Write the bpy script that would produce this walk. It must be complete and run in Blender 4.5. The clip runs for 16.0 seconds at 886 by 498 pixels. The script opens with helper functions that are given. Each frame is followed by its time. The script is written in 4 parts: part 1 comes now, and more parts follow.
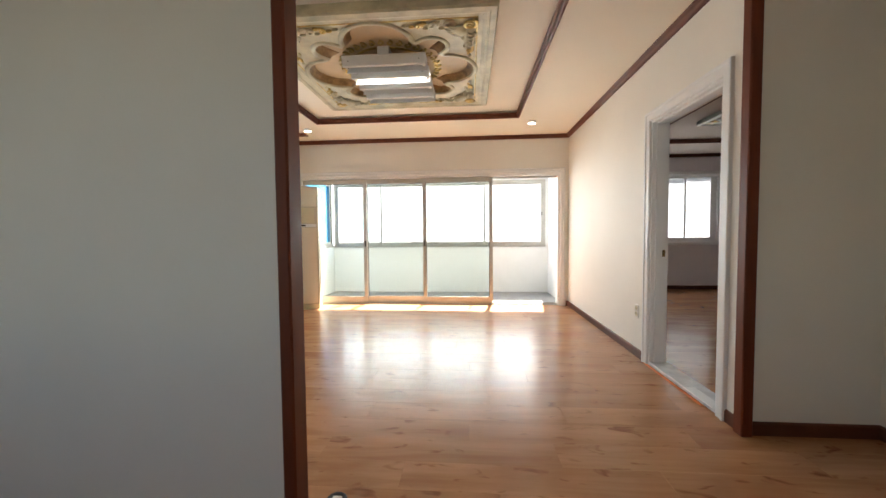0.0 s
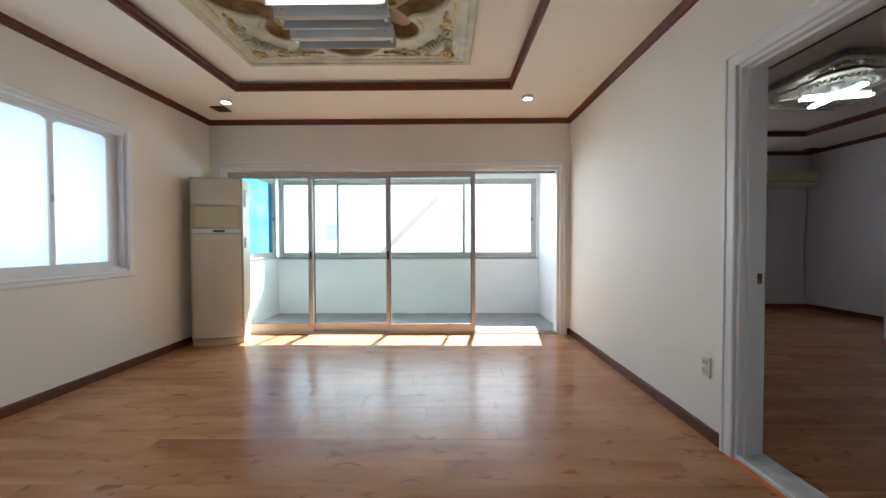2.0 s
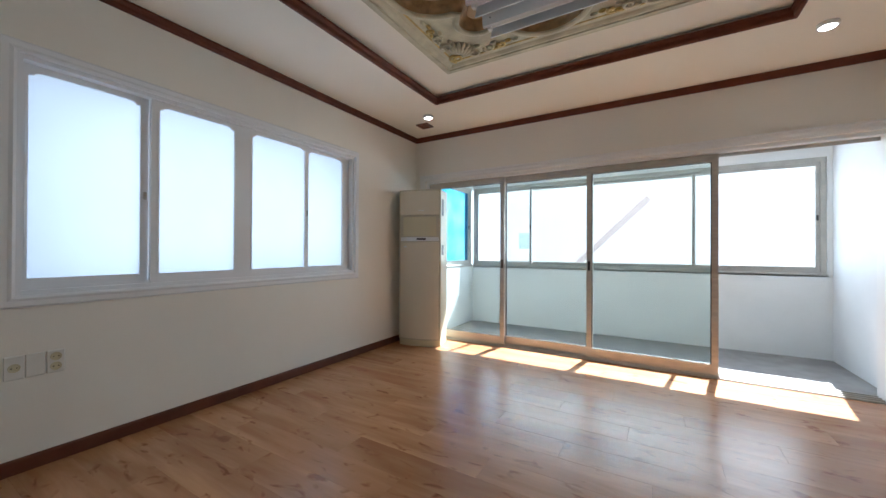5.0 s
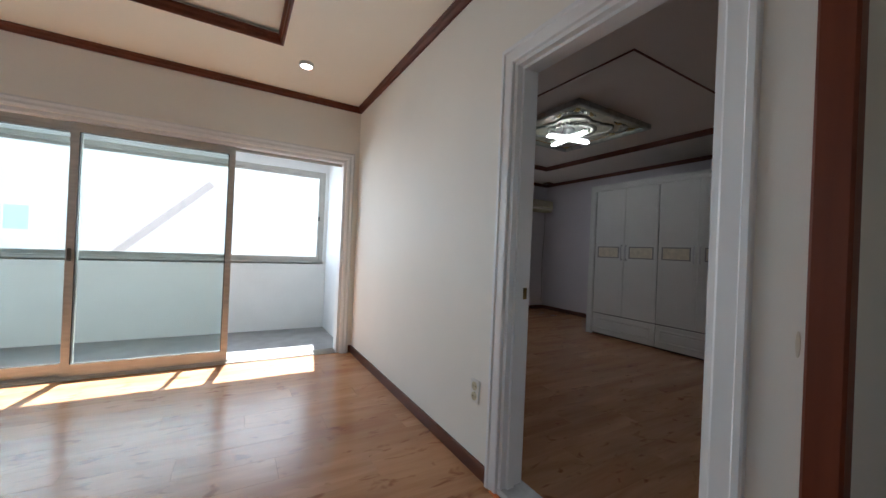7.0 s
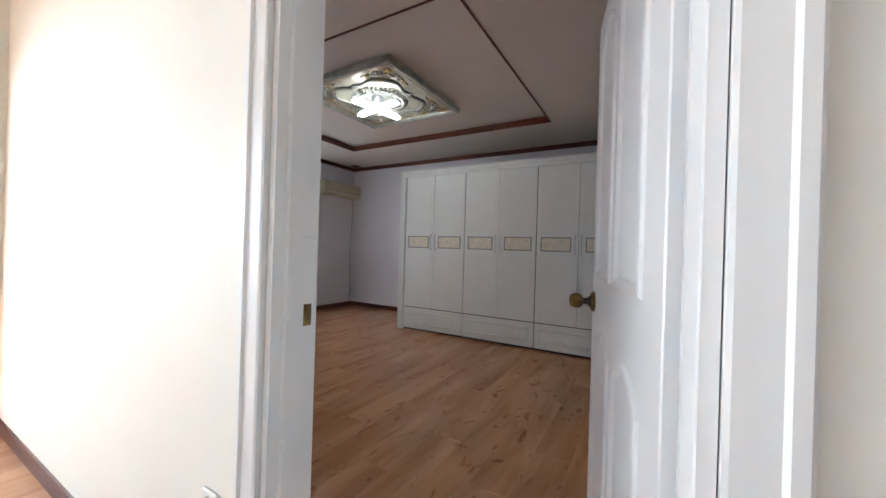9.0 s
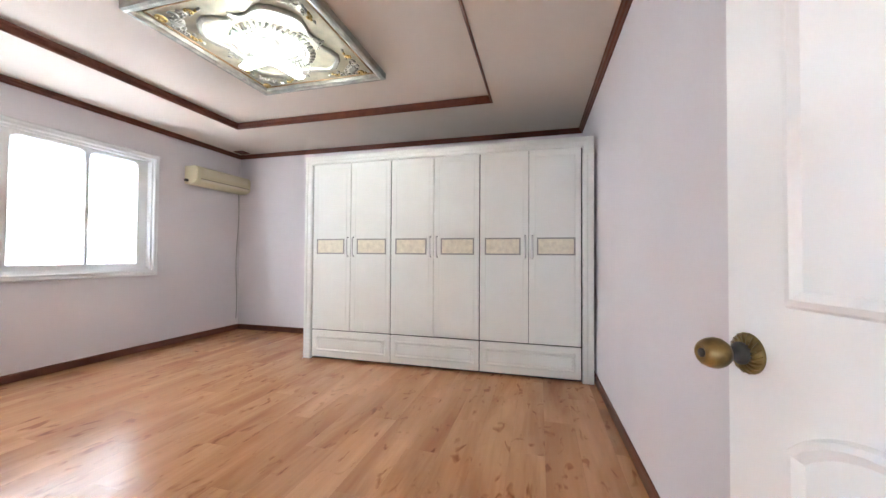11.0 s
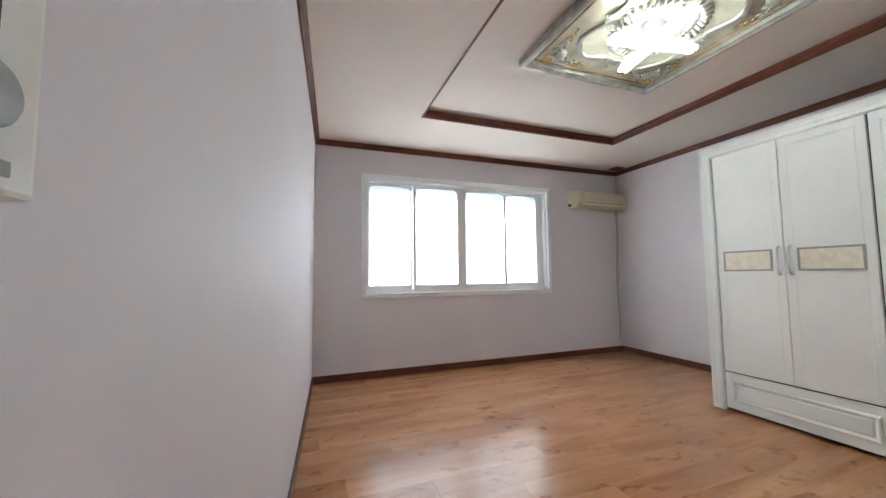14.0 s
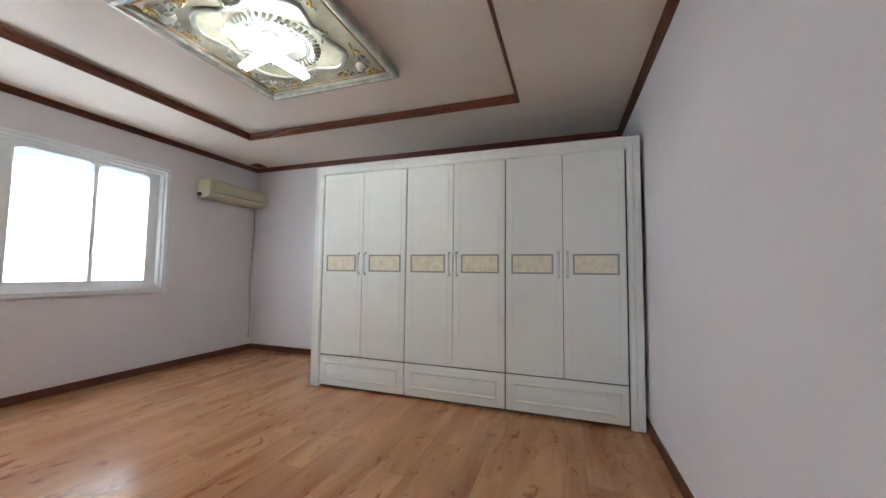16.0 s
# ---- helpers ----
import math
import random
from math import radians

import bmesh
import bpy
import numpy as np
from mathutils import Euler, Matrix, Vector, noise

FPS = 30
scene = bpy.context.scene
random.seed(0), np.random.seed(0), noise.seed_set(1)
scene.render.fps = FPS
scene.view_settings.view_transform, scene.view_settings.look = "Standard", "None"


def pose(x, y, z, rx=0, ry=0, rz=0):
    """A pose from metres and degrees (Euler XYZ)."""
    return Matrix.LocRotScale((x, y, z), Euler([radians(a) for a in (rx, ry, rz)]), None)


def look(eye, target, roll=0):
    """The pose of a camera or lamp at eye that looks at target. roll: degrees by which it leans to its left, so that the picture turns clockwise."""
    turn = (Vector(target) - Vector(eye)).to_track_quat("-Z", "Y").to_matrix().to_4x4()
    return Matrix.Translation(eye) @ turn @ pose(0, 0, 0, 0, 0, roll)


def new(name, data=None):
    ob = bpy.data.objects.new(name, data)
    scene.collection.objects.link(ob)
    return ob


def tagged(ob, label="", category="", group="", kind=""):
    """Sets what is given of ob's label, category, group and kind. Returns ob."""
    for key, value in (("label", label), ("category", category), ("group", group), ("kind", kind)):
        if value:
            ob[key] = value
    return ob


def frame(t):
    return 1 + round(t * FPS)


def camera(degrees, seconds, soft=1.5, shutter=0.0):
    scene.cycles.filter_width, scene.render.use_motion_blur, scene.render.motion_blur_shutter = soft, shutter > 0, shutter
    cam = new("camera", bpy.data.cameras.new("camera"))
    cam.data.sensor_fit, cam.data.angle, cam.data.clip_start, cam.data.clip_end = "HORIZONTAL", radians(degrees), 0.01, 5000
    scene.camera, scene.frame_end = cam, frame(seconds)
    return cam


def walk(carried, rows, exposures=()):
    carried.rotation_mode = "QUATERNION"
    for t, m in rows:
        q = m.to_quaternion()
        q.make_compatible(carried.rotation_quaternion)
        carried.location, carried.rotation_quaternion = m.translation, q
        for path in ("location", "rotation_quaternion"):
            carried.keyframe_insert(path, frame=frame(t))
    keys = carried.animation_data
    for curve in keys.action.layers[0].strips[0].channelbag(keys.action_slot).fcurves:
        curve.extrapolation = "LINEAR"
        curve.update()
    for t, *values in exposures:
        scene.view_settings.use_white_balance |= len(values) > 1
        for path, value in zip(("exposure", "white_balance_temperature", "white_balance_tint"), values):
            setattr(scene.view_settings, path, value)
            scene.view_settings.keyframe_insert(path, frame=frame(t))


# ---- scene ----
cam = camera(102.4, 16.0)
PATH = [
    (0, (0.493, 0.583, 1.125), (0.341, 2.575, 1.041), -0.5),
    (0.5, (0.503, 0.847, 1.135), (0.474, 2.845, 1.044), -0.6),
    (1, (0.514, 1.178, 1.126), (0.435, 3.174, 1.034), -0.7),
    (1.5, (0.524, 1.511, 1.134), (0.396, 3.505, 1.052), 0.4),
    (2, (0.491, 1.834, 1.143), (0.472, 3.834, 1.102), -0.2),
    (2.5, (0.514, 2.058, 1.142), (0.265, 4.042, 1.109), -0.3),
    (2.9, (0.534, 2.118, 1.149), (-0.449, 3.86, 1.113), 1.1),
    (3, (0.482, 2.134, 1.166), (-0.635, 3.791, 1.092), 0.7),
    (3.2, (0.425, 2.132, 1.175), (-0.917, 3.612, 1.094), -0.1),
    (5.3, (0.355, 2.306, 1.131), (-0.459, 4.132, 1.18), 0.1),
    (5.5, (0.429, 2.345, 1.133), (-0.161, 4.255, 1.2), 0.3),
    (6, (0.571, 2.385, 1.156), (0.57, 4.384, 1.209), 0.6),
    (6.5, (0.708, 2.416, 1.14), (1.232, 4.346, 1.185), 1.0),
    (7, (0.891, 2.392, 1.138), (1.893, 4.123, 1.146), 2.5),
    (7.5, (0.938, 2.455, 1.145), (2.407, 3.811, 1.194), 1.3),
    (8, (0.981, 2.549, 1.137), (2.672, 3.618, 1.139), -0.3),
    (8.5, (1.223, 2.753, 1.119), (2.924, 3.806, 1.129), 0.5),
    (8.7, (1.327, 2.82, 1.126), (3.039, 3.853, 1.131), 1.1),
    (10.8, (2.137, 3.461, 1.118), (4.042, 4.067, 1.156), 0.5),
    (11, (2.154, 3.483, 1.123), (4.085, 4.006, 1.162), 0.4),
    (11.5, (2.192, 3.546, 1.121), (4.152, 3.942, 1.168), 0.1),
    (12, (2.25, 3.562, 1.134), (4.217, 3.906, 1.234), 0.9),
    (12.5, (2.394, 3.637, 1.159), (4.248, 4.353, 1.379), -0.0),
    (13, (2.465, 3.687, 1.185), (3.999, 4.963, 1.333), 0.2),
    (13.5, (2.432, 3.789, 1.145), (3.461, 5.499, 1.285), -0.4),
    (14, (2.336, 3.837, 1.139), (3.017, 5.712, 1.279), -0.6),
    (14.5, (2.358, 3.821, 1.191), (3.285, 5.585, 1.353), 0.4),
    (15, (2.449, 3.74, 1.179), (3.807, 5.198, 1.358), 0.5),
    (15.5, (2.495, 3.637, 1.167), (4.219, 4.639, 1.333), 0.8),
    (16, (2.549, 3.549, 1.15), (4.434, 4.206, 1.274), 0.7),
]
EXPOSURES = [(0, 3.4, 6900, 10), (1.0, 2.95, 6100, 8), (1.5, 2.75, 5950, 7), (3.0, 2.6, 5750, 6), (6.5, 2.45, 5700, 7), (7.5, 2.85, 5800, 7), (8.0, 3.35, 5800, 7), (8.7, 3.95, 5800, 7),
             (10.8, 5.5, 6000, 7), (12.2, 5.85, 5950, 7), (13.0, 5.75, 5950, 5), (13.5, 5.45, 5900, 4), (14.0, 4.95, 5900, 3), (14.5, 4.65, 5850, 2), (15.0, 4.6, 5850, 2), (16.0, 4.9, 5900, 3)]
walk(cam, [(t, look(eye, target, roll)) for t, eye, target, roll in PATH], EXPOSURES)

# ---------------------------------------------------------------- light
world = bpy.data.worlds.new("sky")
scene.world = world
world.use_nodes = True
wn = world.node_tree
sky = wn.nodes.new("ShaderNodeTexSky")
sky.sky_type = "NISHITA"
sky.sun_disc = False
SUN_DIR = Vector((0.17, 1.0, 1.04)).normalized()
sky.sun_elevation = math.asin(SUN_DIR.z)
sky.sun_rotation = math.atan2(SUN_DIR.x, SUN_DIR.y)
wn.links.new(sky.outputs[0], wn.nodes["Background"].inputs[0])
wn.nodes["Background"].inputs[1].default_value = 0.05
sun_data = bpy.data.lights.new("sun", "SUN")
sun_data.energy, sun_data.angle, sun_data.color = 5.0, radians(0.5), (1.0, 0.975, 0.94)
sun = new("sun", sun_data)
sun.matrix_world = look((0, 20, 20), Vector((0, 20, 20)) - SUN_DIR)


def area(name, at, target, w, h, power, color):
    d = bpy.data.lights.new(name, "AREA")
    d.shape, d.size, d.size_y, d.energy, d.color = "RECTANGLE", w, h, power, color
    o = new(name, d)
    o.matrix_world = look(at, target)
    return o


# skylight standing in the window openings, outside the panes
area("skylight_balcony", (-0.2, 8.0, 1.5), (-0.2, 0, 1.3), 4.0, 1.2, 11, (0.88, 0.95, 1.0))
area("skylight_side", (-2.75, 3.87, 1.5), (2, 3.87, 1.4), 2.3, 1.2, 4.5, (0.95, 0.98, 1.0))
area("skylight_bedroom", (4.10, 8.25, 1.55), (4.10, 0, 1.45), 2.4, 1.25, 2.0, (0.95, 0.97, 1.0))

# weak warm fill lamp, added out of view to brighten the hall partition
area("hall_fill_light", (-0.75, -0.85, 1.5), (-0.75, 2, 1.3), 1.1, 1.1, 0.08, (1.0, 0.88, 0.80))

# ---------------------------------------------------------------- materials


def mat(name, base, rough=0.5, metal=0.0, spec=0.5, vary=0.05, scale=6.0, stretch=(1, 1, 1), bump=0.0, bscale=60.0, dirt=0.0, bstretch=(1, 1, 1)):
    """Base colour with variation at a large and a small scale, and fine relief."""
    m = bpy.data.materials.new(name)
    m.use_nodes = True
    t = m.node_tree
    b = t.nodes["Principled BSDF"]
    b.inputs["Roughness"].default_value = rough
    b.inputs["Metallic"].default_value = metal
    b.inputs["Specular IOR Level"].default_value = spec
    tc = t.nodes.new("ShaderNodeTexCoord")
    mp = t.nodes.new("ShaderNodeMapping")
    mp.inputs["Scale"].default_value = stretch
    t.links.new(tc.outputs["Object"], mp.inputs[0])
    n1 = t.nodes.new("ShaderNodeTexNoise")
    n1.inputs["Scale"].default_value = scale
    n1.inputs["Detail"].default_value = 6
    t.links.new(mp.outputs[0], n1.inputs["Vector"])
    ramp = t.nodes.new("ShaderNodeValToRGB")
    e = ramp.color_ramp.elements
    e[0].position, e[1].position = 0.3, 0.7
    e[0].color = (*[c * (1 - vary - dirt) for c in base], 1)
    e[1].color = (*[min(1, c * (1 + vary)) for c in base], 1)
    t.links.new(n1.outputs["Fac"], ramp.inputs[0])
    t.links.new(ramp.outputs[0], b.inputs["Base Color"])
    if bump:
        mb = t.nodes.new("ShaderNodeMapping")
        mb.inputs["Scale"].default_value = bstretch
        t.links.new(tc.outputs["Object"], mb.inputs[0])
        n2 = t.nodes.new("ShaderNodeTexNoise")
        n2.inputs["Scale"].default_value = bscale
        n2.inputs["Detail"].default_value = 4
        t.links.new(mb.outputs[0], n2.inputs["Vector"])
        bp = t.nodes.new("ShaderNodeBump")
        bp.inputs["Strength"].default_value = bump
        bp.inputs["Distance"].default_value = 0.004
        t.links.new(n2.outputs["Fac"], bp.inputs["Height"])
        t.links.new(bp.outputs[0], b.inputs["Normal"])
        mr = t.nodes.new("ShaderNodeMapRange")
        mr.inputs[3].default_value, mr.inputs[4].default_value = max(0, rough - 0.06), min(1, rough + 0.08)
        t.links.new(n1.outputs["Fac"], mr.inputs[0])
        t.links.new(mr.outputs[0], b.inputs["Roughness"])
    return m


def laminate():
    """Printed oak-like laminate: long streaks along the board, cathedral figure, dark knots, each board its own tone."""
    m = bpy.data.materials.new("laminate")
    m.use_nodes = True
    t = m.node_tree
    L, N = t.links.new, t.nodes.new
    b = t.nodes["Principled BSDF"]
    geo = N("ShaderNodeNewGeometry")
    info = N("ShaderNodeObjectInfo")
    rnd = N("ShaderNodeVectorMath")
    rnd.operation = "SCALE"
    comb = N("ShaderNodeCombineXYZ")
    L(info.outputs["Random"], comb.inputs[0])
    L(info.outputs["Random"], comb.inputs[1])
    L(comb.outputs[0], rnd.inputs[0])
    rnd.inputs["Scale"].default_value = 37.0
    add = N("ShaderNodeVectorMath")
    L(geo.outputs["Position"], add.inputs[0])
    L(rnd.outputs[0], add.inputs[1])

    def noisy(sx, sy, scale, detail, dist=0.0):
        mp = N("ShaderNodeMapping")
        mp.inputs["Scale"].default_value = (sx, sy, 1)
        L(add.outputs[0], mp.inputs[0])
        n = N("ShaderNodeTexNoise")
        n.inputs["Scale"].default_value, n.inputs["Detail"].default_value, n.inputs["Distortion"].default_value = scale, detail, dist
        L(mp.outputs[0], n.inputs["Vector"])
        return n
    broad = noisy(0.7, 3.6, 1.3, 4, 0.8)
    fine = noisy(1.6, 22.0, 1.8, 4, 0.5)
    knot = noisy(3.2, 7.0, 2.0, 2, 0.8)
    r1 = N("ShaderNodeValToRGB")
    e = r1.color_ramp.elements
    e[0].position, e[1].position = 0.30, 0.70
    e[0].color, e[1].color = FLOOR_DARK, FLOOR_LIGHT
    L(broad.outputs["Fac"], r1.inputs[0])
    r2 = N("ShaderNodeValToRGB")
    e = r2.color_ramp.elements
    e[0].position, e[1].position = 0.3, 0.62
    e[0].color, e[1].color = (0.72, 0.62, 0.52, 1), (1.0, 1.0, 1.0, 1)
    L(fine.outputs["Fac"], r2.inputs[0])
    mx = N("ShaderNodeMix")
    mx.data_type, mx.blend_type = "RGBA", "MULTIPLY"
    mx.inputs[0].default_value = 0.3
    L(r1.outputs[0], mx.inputs[6])
    L(r2.outputs[0], mx.inputs[7])
    r3 = N("ShaderNodeValToRGB")
    e = r3.color_ramp.elements
    e[0].position, e[1].position = 0.61, 0.73
    e[0].color, e[1].color = (1, 1, 1, 1), (0.45, 0.29, 0.20, 1)
    L(knot.outputs["Fac"], r3.inputs[0])
    mk = N("ShaderNodeMix")
    mk.data_type, mk.blend_type = "RGBA", "MULTIPLY"
    mk.inputs[0].default_value = 0.8
    L(mx.outputs[2], mk.inputs[6])
    L(r3.outputs[0], mk.inputs[7])
    hsv = N("ShaderNodeHueSaturation")
    tone = N("ShaderNodeMapRange")
    tone.inputs[3].default_value, tone.inputs[4].default_value = 0.965, 1.035
    L(info.outputs["Random"], tone.inputs[0])
    L(tone.outputs[0], hsv.inputs["Value"])
    L(mk.outputs[2], hsv.inputs["Color"])
    L(hsv.outputs[0], b.inputs["Base Color"])
    rr = N("ShaderNodeMapRange")
    rr.inputs[3].default_value, rr.inputs[4].default_value = 0.19, 0.27
    b.inputs["Specular IOR Level"].default_value = 0.38
    L(fine.outputs["Fac"], rr.inputs[0])
    L(rr.outputs[0], b.inputs["Roughness"])
    bp = N("ShaderNodeBump")
    bp.inputs["Strength"].default_value, bp.inputs["Distance"].default_value = 0.04, 0.001
    L(fine.outputs["Fac"], bp.inputs["Height"])
    L(bp.outputs[0], b.inputs["Normal"])
    return m


def glass(name, tint, cloud=0.0):
    m = bpy.data.materials.new(name)
    m.use_nodes = True
    t = m.node_tree
    t.nodes.remove(t.nodes["Principled BSDF"])
    tr = t.nodes.new("ShaderNodeBsdfTransparent")
    tr.inputs[0].default_value = (*tint, 1)
    if cloud:
        tc = t.nodes.new("ShaderNodeTexCoord")
        nz = t.nodes.new("ShaderNodeTexNoise")
        nz.inputs["Scale"].default_value, nz.inputs["Detail"].default_value = 3.2, 5
        t.links.new(tc.outputs["Object"], nz.inputs["Vector"])
        cr = t.nodes.new("ShaderNodeValToRGB")
        cr.color_ramp.elements[0].position, cr.color_ramp.elements[1].position = 0.42, 0.72
        cr.color_ramp.elements[0].color = (*tint, 1)
        cr.color_ramp.elements[1].color = (*[c + (1 - c) * cloud for c in tint], 1)
        t.links.new(nz.outputs["Fac"], cr.inputs[0])
        t.links.new(cr.outputs[0], tr.inputs[0])
    gl = t.nodes.new("ShaderNodeBsdfGlossy")
    gl.inputs["Roughness"].default_value = 0.02
    lw = t.nodes.new("ShaderNodeLayerWeight")
    pw = t.nodes.new("ShaderNodeMath")
    pw.operation = "POWER"
    pw.inputs[1].default_value = 5.0
    t.links.new(lw.outputs["Facing"], pw.inputs[0])
    fr = t.nodes.new("ShaderNodeMath")
    fr.operation = "MULTIPLY_ADD"
    fr.inputs[1].default_value, fr.inputs[2].default_value = 0.8, 0.03
    t.links.new(pw.outputs[0], fr.inputs[0])
    mix = t.nodes.new("ShaderNodeMixShader")
    t.links.new(fr.outputs[0], mix.inputs[0])
    t.links.new(tr.outputs[0], mix.inputs[1])
    t.links.new(gl.outputs[0], mix.inputs[2])
    t.links.new(mix.outputs[0], t.nodes["Material Output"].inputs[0])
    return m


def frosted(name, tint):
    m = bpy.data.materials.new(name)
    m.use_nodes = True
    t = m.node_tree
    t.nodes.remove(t.nodes["Principled BSDF"])
    n = t.nodes.new("ShaderNodeTexNoise")
    n.inputs["Scale"].default_value = 2.2
    tc = t.nodes.new("ShaderNodeTexCoord")
    t.links.new(tc.outputs["Object"], n.inputs["Vector"])
    r = t.nodes.new("ShaderNodeValToRGB")
    r.color_ramp.elements[0].color = (*[c * 0.9 for c in tint], 1)
    r.color_ramp.elements[1].color = (*tint, 1)
    t.links.new(n.outputs["Fac"], r.inputs[0])
    tl = t.nodes.new("ShaderNodeBsdfTranslucent")
    t.links.new(r.outputs[0], tl.inputs[0])
    gl = t.nodes.new("ShaderNodeBsdfGlossy")
    gl.inputs["Roughness"].default_value = 0.25
    mix = t.nodes.new("ShaderNodeMixShader")
    mix.inputs[0].default_value = 0.05
    t.links.new(tl.outputs[0], mix.inputs[1])
    t.links.new(gl.outputs[0], mix.inputs[2])
    t.links.new(mix.outputs[0], t.nodes["Material Output"].inputs[0])
    return m


def glow(name, color, strength):
    m = bpy.data.materials.new(name)
    m.use_nodes = True
    b = m.node_tree.nodes["Principled BSDF"]
    b.inputs["Base Color"].default_value = (*color, 1)
    b.inputs["Emission Color"].default_value = (*color, 1)
    b.inputs["Emission Strength"].default_value = strength
    return m


FLOOR_DARK, FLOOR_LIGHT = (0.35, 0.15, 0.066, 1), (0.58, 0.312, 0.15, 1)
M_FLOOR = laminate()
M_WALL = mat("ivory_wallpaper", (0.82, 0.79, 0.715), 0.62, vary=0.025, scale=1.5, bump=0.10, bscale=40, bstretch=(6, 6, 1.5))
M_LILAC = mat("lilac_wallpaper", (0.71, 0.675, 0.70), 0.62, vary=0.025, scale=1.5, bump=0.1, bscale=90)
M_CEIL = mat("cream_ceiling_paper", (0.87, 0.81, 0.69), 0.7, vary=0.02, scale=1.2, bump=0.25, bscale=60, bstretch=(0.4, 6, 1))
M_BCEIL = mat("peach_ceiling_paper", (0.74, 0.655, 0.58), 0.7, vary=0.02, scale=1.2, bump=0.25, bscale=60, bstretch=(0.4, 6, 1))
M_TRIM = mat("dark_cherry_trim", (0.115, 0.029, 0.012), 0.42, spec=0.35, vary=0.25, scale=9, bump=0.06, bscale=50)
M_POST = mat("red_cherry_post", (0.145, 0.033, 0.012), 0.5, spec=0.3, vary=0.12, scale=5, stretch=(8, 8, 0.6), bump=0.04, bscale=40)
M_BASE = mat("brown_skirting", (0.105, 0.032, 0.014), 0.45, spec=0.35, vary=0.2, scale=8, bump=0.05)
M_WHITE = mat("white_gloss_paint", (0.80, 0.80, 0.79), 0.4, vary=0.02, scale=3, bump=0.04, bscale=18)
M_PVC = mat("white_pvc", (0.80, 0.81, 0.82), 0.4, vary=0.02, scale=4)
M_WARD = mat("white_wardrobe_foil", (0.79, 0.80, 0.765), 0.36, vary=0.02, scale=3, bump=0.06, bscale=70, bstretch=(1, 12, 1))
M_ALU = mat("champagne_aluminium", (0.46, 0.44, 0.40), 0.42, metal=0.35, vary=0.12, scale=7, stretch=(1, 1, 6), bump=0.08)
M_GREYALU = mat("grey_aluminium", (0.46, 0.445, 0.41), 0.45, metal=0.35, vary=0.1, scale=7)
M_GLASS = glass("pale_green_glass", (0.91, 0.96, 0.95))
M_CLEAR = glass("clear_glass", (0.96, 0.97, 0.97))
M_FROST = frosted("frosted_glass", (0.37, 0.38, 0.39))
M_BLUEF = glass("blue_filmed_glass", (0.30, 0.70, 0.97), 0.45)
M_BALC = mat("white_balcony_paint", (0.80, 0.81, 0.81), 0.6, vary=0.03, scale=3, bump=0.3, bscale=45)
M_CONC = mat("grey_balcony_floor", (0.30, 0.29, 0.28), 0.7, vary=0.15, scale=6, bump=0.3, bscale=80)
M_ABS = mat("cream_plastic", (0.66, 0.60, 0.47), 0.42, vary=0.03, scale=2)
M_ABSB = mat("gap_shaded_olive_plastic", (0.50, 0.46, 0.35), 0.45, vary=0.04, scale=2)
M_ABSD = mat("yellowed_plastic", (0.60, 0.55, 0.37), 0.45, vary=0.05, scale=3)
M_FROSTB = frosted("pale_blue_frosted_glass", (0.62, 0.65, 0.69))
M_DARK = mat("dark_plastic", (0.03, 0.03, 0.03), 0.45)
M_PLASTER = mat("ivory_plaster", (0.52, 0.475, 0.32), 0.42, vary=0.25, scale=7, bump=0.15, bscale=50)
M_COVE = mat("worn_bronze_cove", (0.30, 0.19, 0.085), 0.38, metal=0.25, vary=0.4, scale=16, bump=0.3, bscale=60)
M_OLIVE = mat("silver_olive_plaster", (0.50, 0.48, 0.37), 0.38, metal=0.2, vary=0.3, scale=6, bump=0.12, bscale=30)
M_DOME = mat("buff_dome", (0.55, 0.41, 0.24), 0.5, vary=0.10, scale=4, bump=0.1)
M_GILT = mat("gilt", (0.50, 0.36, 0.13), 0.32, metal=0.7, vary=0.4, scale=14)
M_SILVER = mat("silvered_plaster", (0.40, 0.40, 0.36), 0.34, metal=0.5, vary=0.25, scale=14)
M_REFL = mat("white_reflector", (0.72, 0.74, 0.74), 0.3, metal=0.2, vary=0.04)
M_TUBE = glow("lit_tube", (1.0, 0.98, 0.95), 2.6)
M_TUBE_B = glow("bright_lit_tube", (1.0, 0.97, 0.92), 1.5)
M_LED = glow("lit_diffuser", (1.0, 0.96, 0.90), 3.0)
M_OFF = mat("unlit_tube", (0.78, 0.78, 0.75), 0.3)
M_BRASS = mat("antique_brass", (0.23, 0.16, 0.065), 0.3, metal=0.9, vary=0.5, scale=30)
M_SOCK = mat("socket_plastic", (0.74, 0.73, 0.68), 0.4)
M_STONE = mat("decor_stone", (0.76, 0.71, 0.58), 0.45, vary=0.12, scale=22, bump=0.5, bscale=90)
M_LINE = mat("grey_inlay", (0.32, 0.32, 0.30), 0.5)
M_CHROME = mat("satin_handle", (0.70, 0.70, 0.70), 0.3, metal=0.3)
M_MARBLE = mat("scuffed_white_sill", (0.66, 0.66, 0.65), 0.4, vary=0.2, scale=9, dirt=0.1, bump=0.2)
M_ORANGE = mat("orange_edging", (0.75, 0.18, 0.03), 0.5)
M_GROUND = mat("asphalt", (0.06, 0.06, 0.058), 0.85, vary=0.2, scale=3, bump=0.4)
M_DOORP = mat("white_door_paint", (0.82, 0.82, 0.82), 0.33, vary=0.02, scale=3, bump=0.1, bscale=25)

# ---------------------------------------------------------------- geometry helpers


